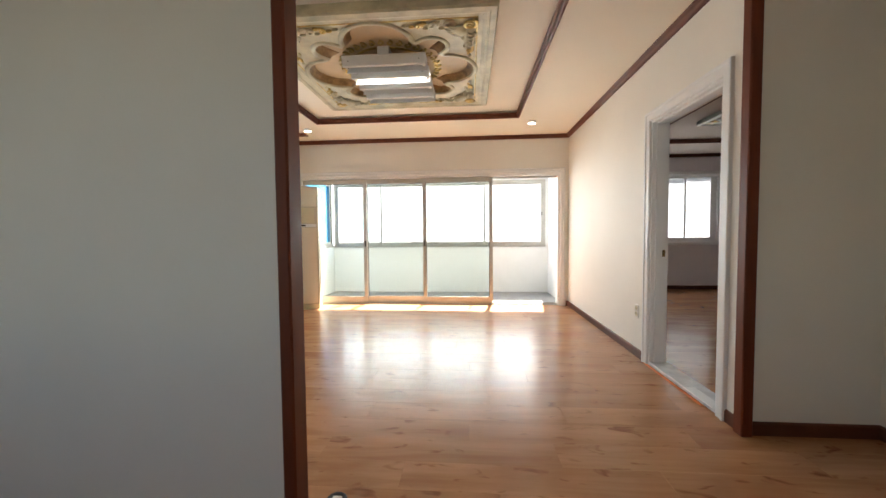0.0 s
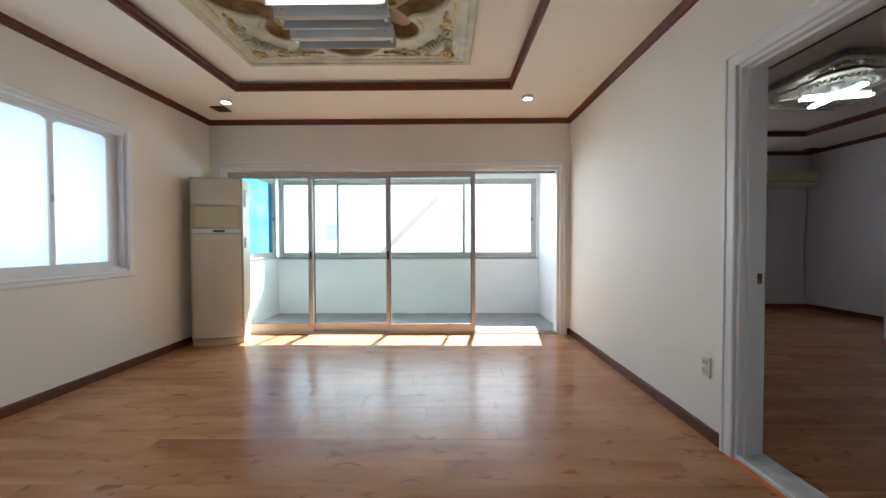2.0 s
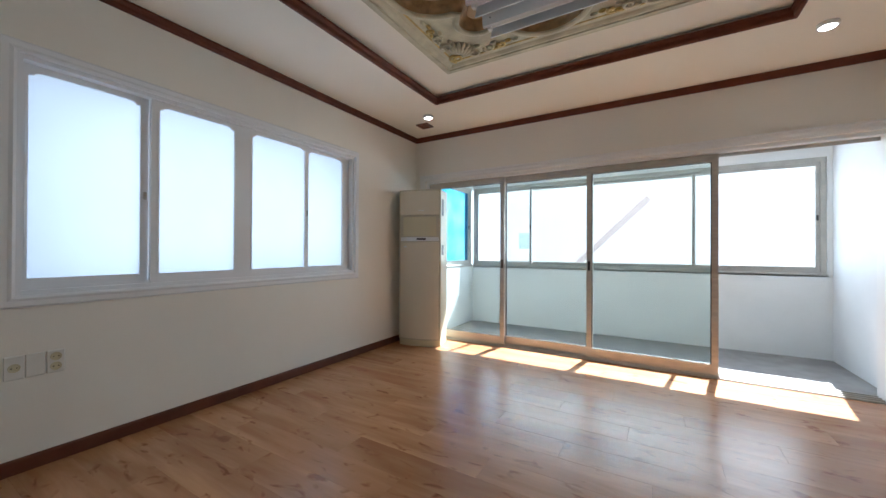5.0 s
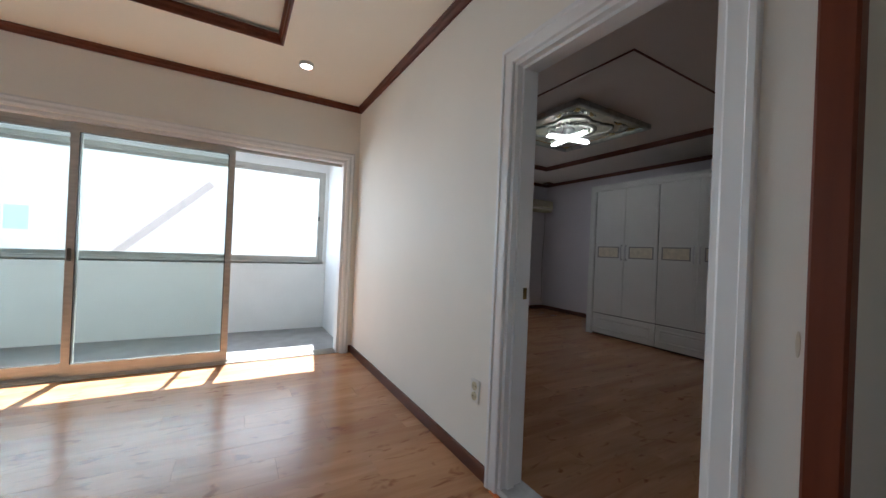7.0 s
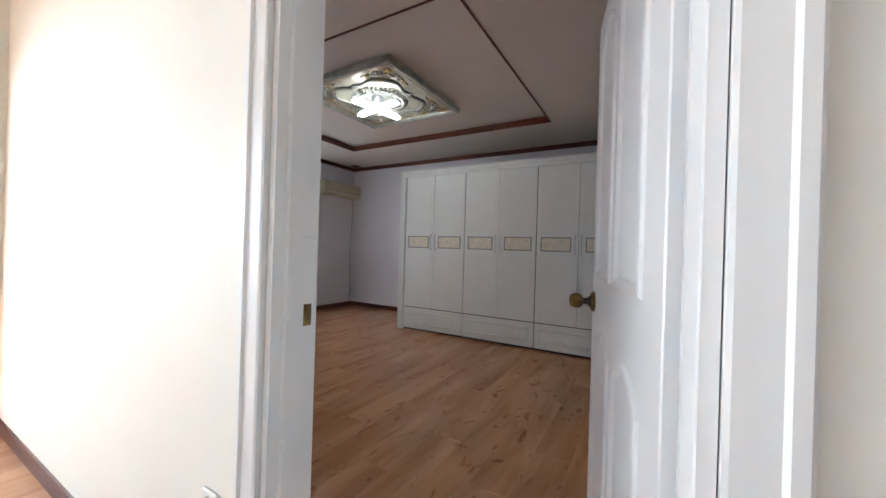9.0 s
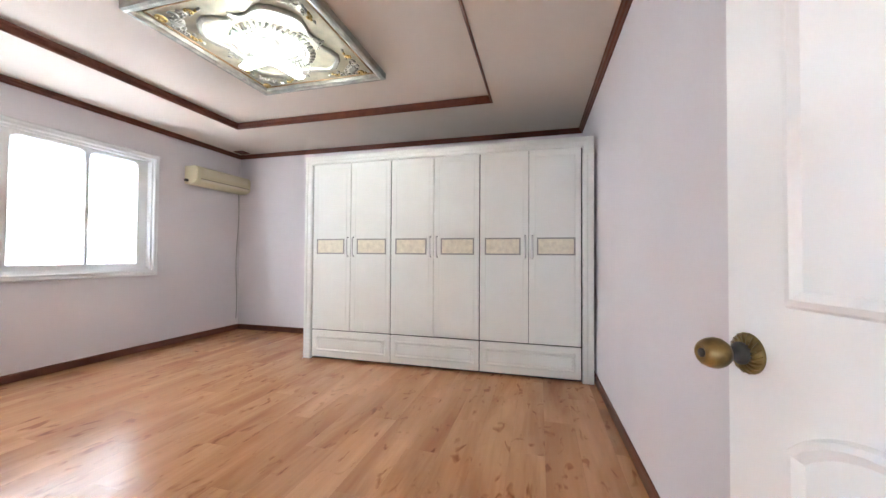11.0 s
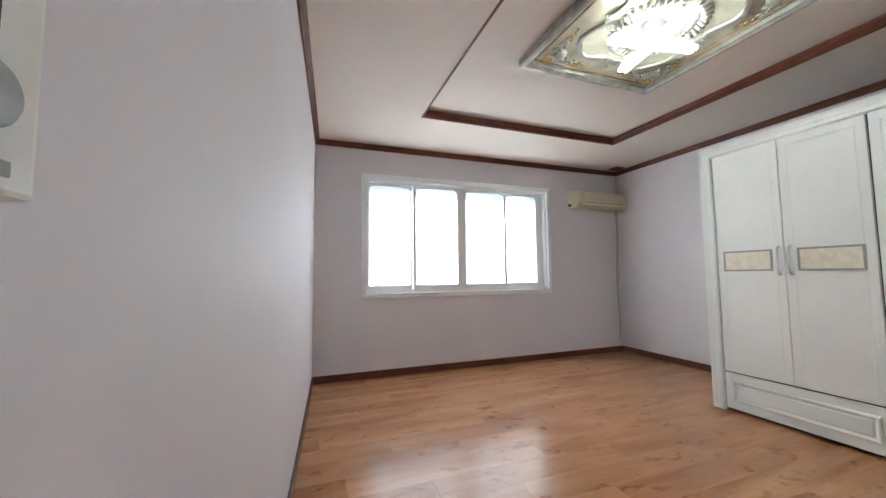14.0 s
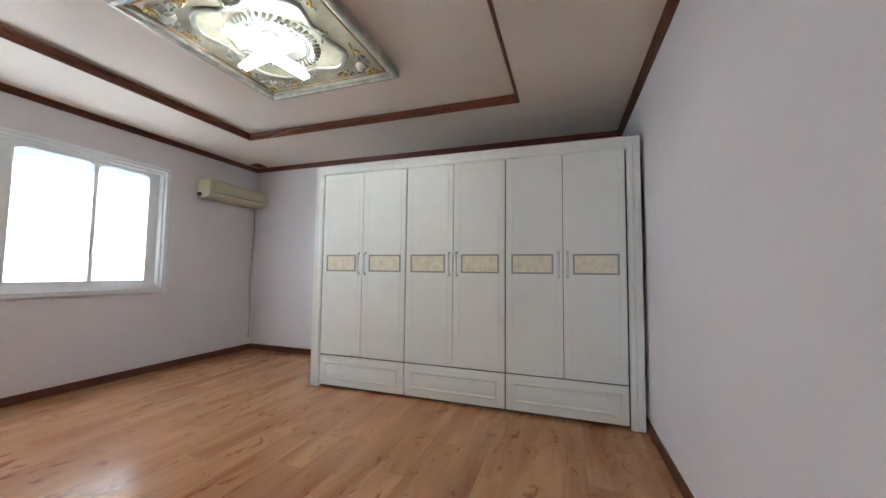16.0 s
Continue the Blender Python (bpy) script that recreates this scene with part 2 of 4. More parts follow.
def mesh_of(name, bm, material, smooth=False):
    me = bpy.data.meshes.new(name)
    bmesh.ops.recalc_face_normals(bm, faces=bm.faces)
    bm.to_mesh(me)
    bm.free()
    me.materials.append(material)
    if smooth:
        for p in me.polygons:
            p.use_smooth = True
    return me


def part(name, bm, material, parent=None, label="", smooth=False):
    ob = new(name, mesh_of(name, bm, material, smooth))
    ob.parent = parent
    return tagged(ob, label)


def thing(name, m, label, category, group="", kind=""):
    ob = new(name)
    ob.matrix_basis = m
    return tagged(ob, label, category, group, kind)


def box(x0, x1, y0, y1, z0, z1, bev=0.0, bm=None, seg=1):
    keep = bm
    bm = bmesh.new()
    bmesh.ops.create_cube(bm, size=1)
    for v in bm.verts:
        v.co = Vector((x0 + (v.co.x + .5) * (x1 - x0), y0 + (v.co.y + .5) * (y1 - y0), z0 + (v.co.z + .5) * (z1 - z0)))
    if bev:
        bmesh.ops.bevel(bm, geom=bm.edges[:], offset=bev, segments=seg, affect="EDGES", profile=0.6)
    if keep is None:
        return bm
    tmp = bpy.data.meshes.new("tmp")
    bm.to_mesh(tmp)
    bm.free()
    keep.from_mesh(tmp)
    bpy.data.meshes.remove(tmp)
    return keep


def sweep(path, profile, closed=False, m=None, bm=None):
    """Mitred moulding: path in the plane, profile of (offset to the path's left, height)."""
    bm = bm or bmesh.new()
    n = len(path)
    rings = []
    for i, p in enumerate(path):
        p = Vector(p)
        a = Vector(path[i - 1]) if (i or closed) else None
        c = Vector(path[(i + 1) % n]) if (i < n - 1 or closed) else None
        d1 = (p - a).normalized() if a is not None else None
        d2 = (c - p).normalized() if c is not None else None
        d1, d2 = d1 or d2, d2 or d1
        n1, n2 = Vector((-d1.y, d1.x)), Vector((-d2.y, d2.x))
        b = (n1 + n2).normalized()
        b /= max(0.2, b.dot(n1))
        ring = []
        for u, v in profile:
            co = Vector((p.x + b.x * u, p.y + b.y * u, v))
            ring.append(bm.verts.new(m @ co if m else co))
        rings.append(ring)
    k = len(profile)
    for i in range(n if closed else n - 1):
        A, B = rings[i], rings[(i + 1) % n]
        for j in range(k):
            bm.faces.new((A[j], A[(j + 1) % k], B[(j + 1) % k], B[j]))
    if not closed:
        bm.faces.new(rings[0])
        bm.faces.new(rings[-1][::-1])
    return bm


def lathe(profile, n=24, m=None, bm=None):
    """Solid of revolution about z from (radius, z)."""
    bm = bm or bmesh.new()
    rings = []
    for r, z in profile:
        rings.append([bm.verts.new((r * math.cos(2 * math.pi * i / n), r * math.sin(2 * math.pi * i / n), z)) for i in range(n)])
    for A, B in zip(rings, rings[1:]):
        for i in range(n):
            bm.faces.new((A[i], A[(i + 1) % n], B[(i + 1) % n], B[i]))
    bm.faces.new(rings[0][::-1])
    bm.faces.new(rings[-1])
    if m:
        bmesh.ops.transform(bm, matrix=m, verts=bm.verts)
    return bm


def tube(points, r, n=8, taper=None, bm=None):
    """Round bar along points."""
    bm = bm or bmesh.new()
    pts = [Vector(p) for p in points]
    rings = []
    up = Vector((0.13, 0.31, 0.94))
    for i, p in enumerate(pts):
        d = (pts[min(i + 1, len(pts) - 1)] - pts[max(i - 1, 0)]).normalized()
        a = d.cross(up).normalized()
        b = d.cross(a)
        rad = r * (taper(i / (len(pts) - 1)) if taper else 1)
        rings.append([bm.verts.new(p + (a * math.cos(t) + b * math.sin(t)) * rad) for t in [2 * math.pi * k / n for k in range(n)]])
    for A, B in zip(rings, rings[1:]):
        for k in range(n):
            bm.faces.new((A[k], A[(k + 1) % n], B[(k + 1) % n], B[k]))
    bm.faces.new(rings[0][::-1])
    bm.faces.new(rings[-1])
    return bm


def blob(c, r, bm, n=8):
    return bmesh.ops.create_uvsphere(bm, u_segments=n, v_segments=6, radius=1, matrix=Matrix.Translation(c) @ Matrix.Diagonal((*r, 1)))


def between(outer, inner, d0, d1, bm=None):
    """Plate between an outer and an inner loop of equal count, in x-z, from depth d0 to d1 (y)."""
    bm = bm or bmesh.new()
    L = [[bm.verts.new((p[0], d, p[1])) for p in loop] for loop in (outer, inner) for d in (d0, d1)]
    o0, o1, i0, i1 = L
    n = len(outer)
    for k in range(n):
        j = (k + 1) % n
        bm.faces.new((o0[k], o0[j], i0[j], i0[k]))
        bm.faces.new((o1[k], i1[k], i1[j], o1[j]))
        bm.faces.new((o0[k], o1[k], o1[j], o0[j]))
        bm.faces.new((i0[k], i0[j], i1[j], i1[k]))
    return bm


def structure(name, bm, material, label, category):
    return tagged(part(name, bm, material), label, category, kind="structure")

# ---------------------------------------------------------------- structure
XL, XR, YF, YB, ZC = -2.41, 2.00, 6.20, 1.70, 2.63       # living room
BX0, BX1, BY0, BY1, BZ = 2.13, 6.58, 2.99, 7.90, 2.63    # bedroom
DY0, DY1, DZ = 2.845, 3.70, 2.045                          # bedroom doorway
LW0, LW1, LZ0, LZ1 = 2.685, 5.045, 0.89, 2.135               # side window opening
BW0, BW1, BWZ0, BWZ1 = 2.89, 5.32, 0.925, 2.24             # bedroom window opening
GX0, GX1, GZ = -2.26, 1.875, 2.05                          # glazed opening
TOP = 3.0


def boxes(*bs):
    bm = bmesh.new()
    for b in bs:
        box(*b, bm=bm)
    return bm


structure("wall_left", boxes((XL - .2, XL, YB - .1, LW0, -.1, TOP), (XL - .2, XL, LW1, 6.43, -.1, TOP), (XL - .2, XL, LW0, LW1, -.1, LZ0), (XL - .2, XL, LW0, LW1, LZ1, TOP)),
          M_WALL, "ivory papered living room wall with a window", "wall")
structure("wall_right", boxes((XR, XR + .065, 2.66, DY0, -.1, TOP), (XR, XR + .065, DY1, 6.43, -.1, TOP), (XR, XR + .065, DY0, DY1, DZ, TOP)),
          M_WALL, "ivory papered wall with a doorway", "wall")
structure("wall_front", boxes((XL, GX0, YF, 6.43, -.1, TOP), (GX1, XR, YF, 6.43, -.1, TOP), (GX0, GX1, YF, 6.43, GZ, TOP)),
          M_WALL, "ivory papered wall above the sliding doors", "wall")
structure("wall_back", boxes((XL, -.092, 1.63, YB, -.1, TOP)), M_WALL, "ivory papered partition wall", "wall")
structure("wall_hall_side", boxes((2.003, 2.7, 2.635, 2.66, -.1, TOP), (2.065, 2.7, 2.66, 2.70, -.1, TOP), (2.69, 2.80, -0.8, 2.635, -.1, TOP)), M_WALL, "ivory papered hall wall", "wall")
# the opening is out of view, added to let the hall fill light in
structure("wall_hall_end", boxes((-1.5, -1.3, -0.8, -0.7, -.1, TOP), (-.2, 2.69, -0.8, -0.7, -.1, TOP), (-1.3, -.2, -0.8, -0.7, -.1, .95), (-1.3, -.2, -0.8, -0.7, 2.05, TOP), (-1.6, -1.5, -0.8, 1.63, -.1, TOP)), M_WALL, "ivory papered hall wall with an unseen opening added for fill light", "wall")


def prism(pts, z0, z1, bm=None):
    bm = bm or bmesh.new()
    lo = [bm.verts.new((x, y, z0)) for x, y in pts]
    hi = [bm.verts.new((x, y, z1)) for x, y in pts]
    bm.faces.new(lo[::-1])
    bm.faces.new(hi)
    for k in range(len(pts)):
        j = (k + 1) % len(pts)
        bm.faces.new((lo[k], lo[j], hi[j], hi[k]))
    return bm


# the bedroom's west and south walls run slightly out of square
WEST = [(BX0, DY1), (2.335, BY1)]
SOUTH = [(BX0, 2.85), (3.3, 2.965), (BX1, 3.0)]
bm = prism([(XR + .065, DY1), (BX0, DY1), (2.335, BY1), (XR + .065, BY1)], -.1, TOP)
box(XR + .065, BX0, DY0, DY1, DZ, TOP, bm=bm)
structure("wall_bedroom_west", bm, M_LILAC, "lilac papered wall beside the door", "wall")
structure("wall_bedroom_south", prism([(XR + .065, 2.70), (BX1 + .1, 2.70), (BX1 + .1, 3.0), *SOUTH[::-1], (BX0, DY0), (XR + .065, DY0)], -.1, TOP), M_LILAC, "lilac papered bedroom wall", "wall")
structure("wall_bedroom_east", boxes((BX1, BX1 + .1, 3.0, BY1, -.1, TOP)), M_LILAC, "lilac papered bedroom wall", "wall")
structure("wall_bedroom_north", boxes((XR + .065, BW0, BY1, BY1 + .2, -.1, TOP), (BW1, BX1 + .1, BY1, BY1 + .2, -.1, TOP), (BW0, BW1, BY1, BY1 + .2, -.1, BWZ0), (BW0, BW1, BY1, BY1 + .2, BWZ1, TOP)),
          M_LILAC, "lilac papered wall with a window", "wall")


def tray_ceiling(name, x0, x1, y0, y1, z, tx0, tx1, ty0, ty1, dz, material, label):
    bm = boxes((x0, tx0, y0, y1, z, TOP + .1), (tx1, x1, y0, y1, z, TOP + .1), (tx0, tx1, y0, ty0, z, TOP + .1), (tx0, tx1, ty1, y1, z, TOP + .1),
               (tx0, tx1, ty0, ty1, z + dz, TOP + .1))
    return structure(name, bm, material, label, "ceiling")


TX0, TX1, TY0, TY1 = -1.56, 1.125, 2.72, 5.33
SX0, SX1, SY0, SY1 = 3.285, 5.60, 3.935, 6.975
tray_ceiling("ceiling_living", XL, XR, YB, YF, ZC, TX0, TX1, TY0, TY1, 0.075, M_CEIL, "cream papered tray ceiling with dark wood trim")
tray_ceiling("ceiling_bedroom", BX0, BX1, 2.86, BY1, BZ, SX0, SX1, SY0, SY1, 0.07, M_BCEIL, "peach papered tray ceiling with dark wood trim")
structure("ceiling_hall", boxes((-1.5, 2.69, -.7, 1.63, 2.63, TOP), (-.10, 2.69, 1.63, YB, 2.63, TOP), (2.0, 2.69, YB, 2.635, 2.63, TOP)), M_CEIL, "cream papered hall ceiling", "ceiling")
structure("subfloor", boxes((-1.5, 2.69, -.8, YB, -.15, -.012), (XL, 2.69, YB, 2.70, -.15, -.012), (XL, XR + .13, 2.70, YF, -.15, -.012), (BX0, BX1, 2.86, BY1, -.15, -.012)), M_BASE, "dark screed under the boards", "floor")

CROWN = [(0, -.055), (.012, -.055), (.018, -.04), (.03, -.03), (.036, -.012), (.045, -.006), (.045, 0.0), (0, 0.0)]


def at_z(profile, z):
    return [(u, v + z) for u, v in profile]


structure("crown_trim", sweep([(XR, 2.70), (XR, YF), (XL, YF), (XL, YB)], at_z(CROWN, ZC - .002)), M_TRIM, "dark cherry wood crown moulding", "trim")
structure("crown_trim_bedroom", sweep([(BX0 + .002, 2.865), (3.3, 2.965), (BX1, 3.0), (BX1, BY1), (2.335, BY1), (BX0 + .002, DY1)], at_z(CROWN, BZ - .002), True), M_TRIM, "dark cherry wood crown moulding", "trim")
TRAYP = [(-.012, -.012), (.0, -.012), (.012, .0), (.014, .03), (.03, .045), (.034, .066), (.0, .066), (.0, .0), (-.012, .0)]
structure("tray_trim", sweep([(TX0, TY0), (TX1, TY0), (TX1, TY1), (TX0, TY1)], at_z([(u * .9, v * .8) for u, v in TRAYP], ZC), True), M_TRIM, "dark cherry wood trim of the ceiling tray", "trim")
structure("tray_trim_bedroom", sweep([(SX0, SY0), (SX1, SY0), (SX1, SY1), (SX0, SY1)], at_z([(u * .85, v * .85) for u, v in TRAYP], BZ), True), M_TRIM, "dark cherry wood trim of the ceiling tray", "trim")
BASEP = [(0, 0), (.012, 0), (.012, .062), (.008, .072), (0, .075)]
structure("baseboard_right", sweep([(XR, DY1 + .075), (XR, YF), (GX1 + .09, YF)], BASEP), M_BASE, "dark brown skirting board", "baseboard")
structure("baseboard_left", sweep([(GX0 - .08, YF), (XL, YF), (XL, YB)], BASEP), M_BASE, "dark brown skirting board", "baseboard")
structure("baseboard_corner", sweep([(XR, 2.67), (XR, DY0 - .075)], BASEP), M_BASE, "dark brown skirting board", "baseboard")
structure("baseboard_hall", sweep([(2.69, -.7), (2.69, 2.635), (2.02, 2.635)], BASEP), M_BASE, "dark brown skirting board", "baseboard")
structure("baseboard_bedroom", sweep([(BX0, 2.865), (3.3, 2.965), (BX1, 3.0), (BX1, BY1), (2.335, BY1), (BX0 + .004, DY1 + .075)], BASEP), M_BASE, "dark brown skirting board", "baseboard")
# wooden corner posts of the hall opening
structure("trim_post_right", box(1.962, 2.024, 2.60, 2.665, 0, ZC, .006), M_POST, "dark cherry corner post of the hall opening", "trim")
structure("trim_post_left", box(-.094, -.052, 1.622, 1.708, 0, ZC, .006), M_POST, "dark cherry corner post of the hall opening", "trim")

# ---------------------------------------------------------------- bedroom doorway
to_right = Matrix(((0, 0, -1, XR), (1, 0, 0, 0), (0, 1, 0, 0), (0, 0, 0, 1)))      # (y, z, out) on the living room side
to_bed = Matrix(((0, 0, 1, BX0), (1, 0, 0, 0), (0, 1, 0, 0), (0, 0, 0, 1)))
CASE = [(0, 0), (0, .014), (.006, .017), (.05, .017), (.055, .024), (.07, .024), (.075, .02), (.075, 0)]
door_path = [(DY0, 0), (DY0, DZ), (DY1, DZ), (DY1, 0)]
door_1 = tagged(new("door_1"), "white painted panel door standing open", "door", kind="structure")
part("casing", sweep(door_path, CASE, m=to_right), M_WHITE, door_1, "white moulded casing")
part("casing", sweep(door_path, CASE, m=to_bed), M_WHITE, door_1, "white moulded casing")
LINE = [(-.002, 0), (-.022, 0), (-.022, .13), (-.002, .13)]
jamb = part("jamb", sweep(door_path, LINE, m=Matrix(((0, 0, 1, XR), (1, 0, 0, 0), (0, 1, 0, 0), (0, 0, 0, 1)))), M_WHITE, door_1)
part("stop", sweep(door_path, [(-.022, .03), (-.036, .03), (-.036, .07), (-.022, .07)], m=Matrix(((0, 0, 1, XR), (1, 0, 0, 0), (0, 1, 0, 0), (0, 0, 0, 1)))), M_WHITE, door_1)
part("strike_plate", box(XR + .09, XR + .112, DY1 - .026, DY1 - .0205, .92, .975, .001), M_BRASS, door_1, "dark brass strike plate")
sill = part("sill", box(XR - .005, BX0 + .02, DY0 + .0, DY1 - .0, 0, .03, .006), M_MARBLE, door_1, "scuffed white painted sill")
part("edging", box(XR - .028, XR - .006, DY0 + .12, DY1 + .03, .0005, .004), M_ORANGE, door_1, "orange edge strip on the floor")
part("broken_edge", box(XR - .02, XR + .06, DY0 + .02, DY0 + .32, .03, .036, .002), M_WHITE, door_1, "chipped white overlay")

# door leaf: local x along the leaf from the hinge, y towards the room
leaf = part("leaf", box(0, .90, -.036, 0, .035, 2.02, .003), M_DOORP, door_1)
leaf.matrix_basis = pose(2.14, 2.90, 0, 0, 0, 13.5)


def panel_ring(x0, x1, z0, z1, arch=0.0):
    """Raised panel moulding with clipped and bowed corners on the leaf."""
    pts = [(x0, z0), (x1, z0), (x1, z1 - arch)]
    if arch:
        for k in range(1, 12):
            u = k / 12
            pts.append((x1 + (x0 - x1) * u, z1 - arch + arch * math.sin(math.pi * u) ** 0.8))
    pts.append((x0, z1 - arch))
    return pts


for x0, x1, z0, z1, a in ((.14, .40, 1.05, 1.9, .10), (.50, .76, 1.05, 1.9, .10), (.14, .40, .16, .86, .06), (.50, .76, .16, .86, .06)):
    pts = panel_ring(x0, x1, z0, z1, a)
    mm = Matrix(((1, 0, 0, 0), (0, 0, 1, 0), (0, 1, 0, 0), (0, 0, 0, 1)))
    part("panel_moulding", sweep(pts, [(-.012, -.001), (-.006, .007), (.004, .009), (.014, .003), (.02, -.001)], True, mm), M_DOORP, leaf)
    mm2 = Matrix(((1, 0, 0, 0), (0, 0, -1, -.036), (0, 1, 0, 0), (0, 0, 0, 1)))
    part("panel_moulding", sweep(pts, [(-.012, -.001), (-.006, .007), (.004, .009), (.014, .003), (.02, -.001)], True, mm2), M_DOORP, leaf)


def knob(side):
    m = Matrix.Translation((.848, 0 if side > 0 else -.036, .942)) @ Matrix.Rotation(radians(-90 * side), 4, "X")
    bm = lathe([(.0385, -.002), (.0385, .004), (.034, .009), (.022, .011), (.018, .013)], 32, m)
    for k in range(18):
        a = 2 * math.pi * k / 18
        tube([m @ Vector((r * math.cos(a + d), r * math.sin(a + d), z)) for r, d, z in ((.021, 0, .012), (.027, .12, .0115), (.033, .28, .0085), (.037, .4, .004))], .0026, 6, bm=bm)
    rose = part("rose", bm, M_BRASS, leaf, "rope-edged antique brass rose", True)
    part("neck", lathe([(.021, .011), (.021, .019), (.018, .022), (.0135, .024), (.0125, .034), (.0145, .044)], 24, m), M_DARK, leaf, "dark collar and neck", True)
    part("knob", lathe([(.0135, .040), (.021, .044), (.0275, .054), (.0295, .064), (.0275, .076), (.0225, .086), (.0175, .0905), (.0135, .0905), (.0115, .087), (.001, .087)], 32, m), M_BRASS, leaf, "egg-shaped antique brass knob", True)
    part("turn_button", lathe([(.0085, .086), (.0085, .0895), (.0075, .0905), (.001, .0905)], 16, m), M_DARK, leaf, "dark recessed turn button", True)


knob(1)
knob(-1)
for z in (.25, 1.75):
    part("hinge", lathe([(.006, z), (.006, z + .09)], 10, Matrix.Translation((-.004, .004, 0))), M_BRASS, leaf)

# ---------------------------------------------------------------- windows


def sash_loop(x0, x1, z0, z1, arch):
    """Inner loop of a sash: square below, a shallow eyebrow arch with small ears above."""
    pts = [(x0, z0), (x1, z0), (x1, z1 - arch)]
    w = x1 - x0
    for u, v in ((.02, .06), (.045, .12), (.06, .7), (.10, .92), (.3, 1), (.7, 1), (.90, .92), (.94, .7), (.955, .12), (.98, .06)):
        pts.append((x1 - w * u, z1 - arch + arch * v))
    pts.append((x0, z1 - arch))
    return pts


def outer_loop(inner, x0, x1, z0, z1):
    out = [(x0, z0), (x1, z0), (x1, z1)]
    ix0, ix1 = inner[0][0], inner[1][0]
    for p in inner[3:-1]:
        out.append((x0 + (p[0] - ix0) / (ix1 - ix0) * (x1 - x0), z1))
    return out + [(x0, z1)]


def sliding_window(name, m, w, z0, z1, lights, label, glazing_mat, depth=.11):
    """White sliding window with frosted lights; local x along the wall, room on -y. lights: (x0, x1, plane)."""
    t = thing(name, m, label, "window", kind="structure")
    path = [(0, z0), (w, z0), (w, z1), (0, z1)]
    mm = Matrix(((1, 0, 0, 0), (0, 0, -1, 0), (0, 1, 0, 0), (0, 0, 0, 1)))
    part("casing", sweep(path, [(-.055, -.001), (-.055, .012), (-.045, .02), (-.02, .022), (-.006, .028), (.006, .024), (.006, -.001)], True, mm), M_PVC, t, "white moulded casing")
    part("frame", sweep(path, [(-.001, .0), (.03, .0), (.03, -depth), (-.001, -depth)], True, mm), M_PVC, t)
    part("track", box(.03, w - .03, .028, .034, z0 + .03, z0 + .045), M_PVC, t)
    n = len(lights)
    for i, (a, b, plane) in enumerate(lights):
        y0 = (.02, .055)[plane]
        s0 = .03 if i == 0 else (lights[i - 1][1] + a) / 2 - (.004 if plane else 0)
        s1 = w - .03 if i == n - 1 else (b + lights[i + 1][0]) / 2 + (.004 if plane else 0)
        inner = sash_loop(a, b, z0 + .085, z1 - .06, .024)
        s = part("sash", between(outer_loop(inner, s0, s1, z0 + .03, z1 - .03), inner, y0, y0 + .03), M_PVC, t)
        pane = part("pane", box(a - .012, b + .012, y0 + .012, y0 + .018, z0 + .07, z1 - .05), glazing_mat, s, "frosted pane")
        part("glazing_bead", between([(p[0] + (-.008 if p[0] > (a + b) / 2 else .008) * -1, p[1]) for p in inner], [(p[0] + (-.004 if p[0] > (a + b) / 2 else .004), p[1] + (.004 if k < 2 else -.004)) for k, p in enumerate(inner)], y0 - .003, y0 + .004), M_PVC, s)
        if i in (0, n - 2):
            x = b + .02
            part("latch", box(x - .008, x + .008, y0 - .012, y0, (z0 + z1) / 2 - .06, (z0 + z1) / 2 - .01, .003), M_GREYALU, s, "grey latch")
    return t


sliding_window("window_1", pose(XL, LW0, 0, 0, 0, 90), LW1 - LW0, LZ0, LZ1,
               ((.053, .535, 1), (.617, 1.108, 0), (1.242, 1.751, 0), (1.809, 2.242, 1)), "white four-light sliding window with frosted panes", M_FROSTB)
sliding_window("window_2", pose(BW0, BY1, 0), BW1 - BW0, BWZ0, BWZ1,
               ((.04, .53, 1), (.585, 1.129, 0), (1.237, 1.787, 0), (1.83, 2.297, 1)), "white four-light sliding window with frosted panes", M_FROST)

# ---------------------------------------------------------------- sliding glass doors
mmf = Matrix(((1, 0, 0, 0), (0, 0, -1, YF), (0, 1, 0, 0), (0, 0, 0, 1)))
glazing = thing("sliding_glass_doors", pose(0, 0, 0), "champagne aluminium sliding doors, one panel slid open", "door", kind="structure")
open_path = [(GX1, .0), (GX1, GZ), (GX0, GZ), (GX0, .0)]
part("casing", sweep(open_path, [(0, 0), (0, .012), (-.02, .02), (-.04, .016), (-.06, .024), (-.075, .018), (-.075, 0)], m=mmf), M_WHITE, glazing, "white moulded casing")
part("outer_frame", sweep(open_path, [(.001, -.02), (.03, -.02), (.03, -.16), (.001, -.16)], m=mmf), M_WHITE, glazing)
part("head_track", box(GX0 + .03, GX1 - .03, YF + .10, YF + .106, GZ - .06, GZ - .03), M_GREYALU, glazing, "aluminium head track")
sillrail = part("sill_rail", box(GX0 + .03, GX1 - .03, YF + .02, YF + .17, -.012, .012, .003), M_GREYALU, glazing, "grey aluminium threshold")
for y in (.045, .095, .145):
    part("rail", box(GX0 + .03, GX1 - .03, YF + y - .004, YF + y + .004, .012, .022), M_GREYALU, sillrail)


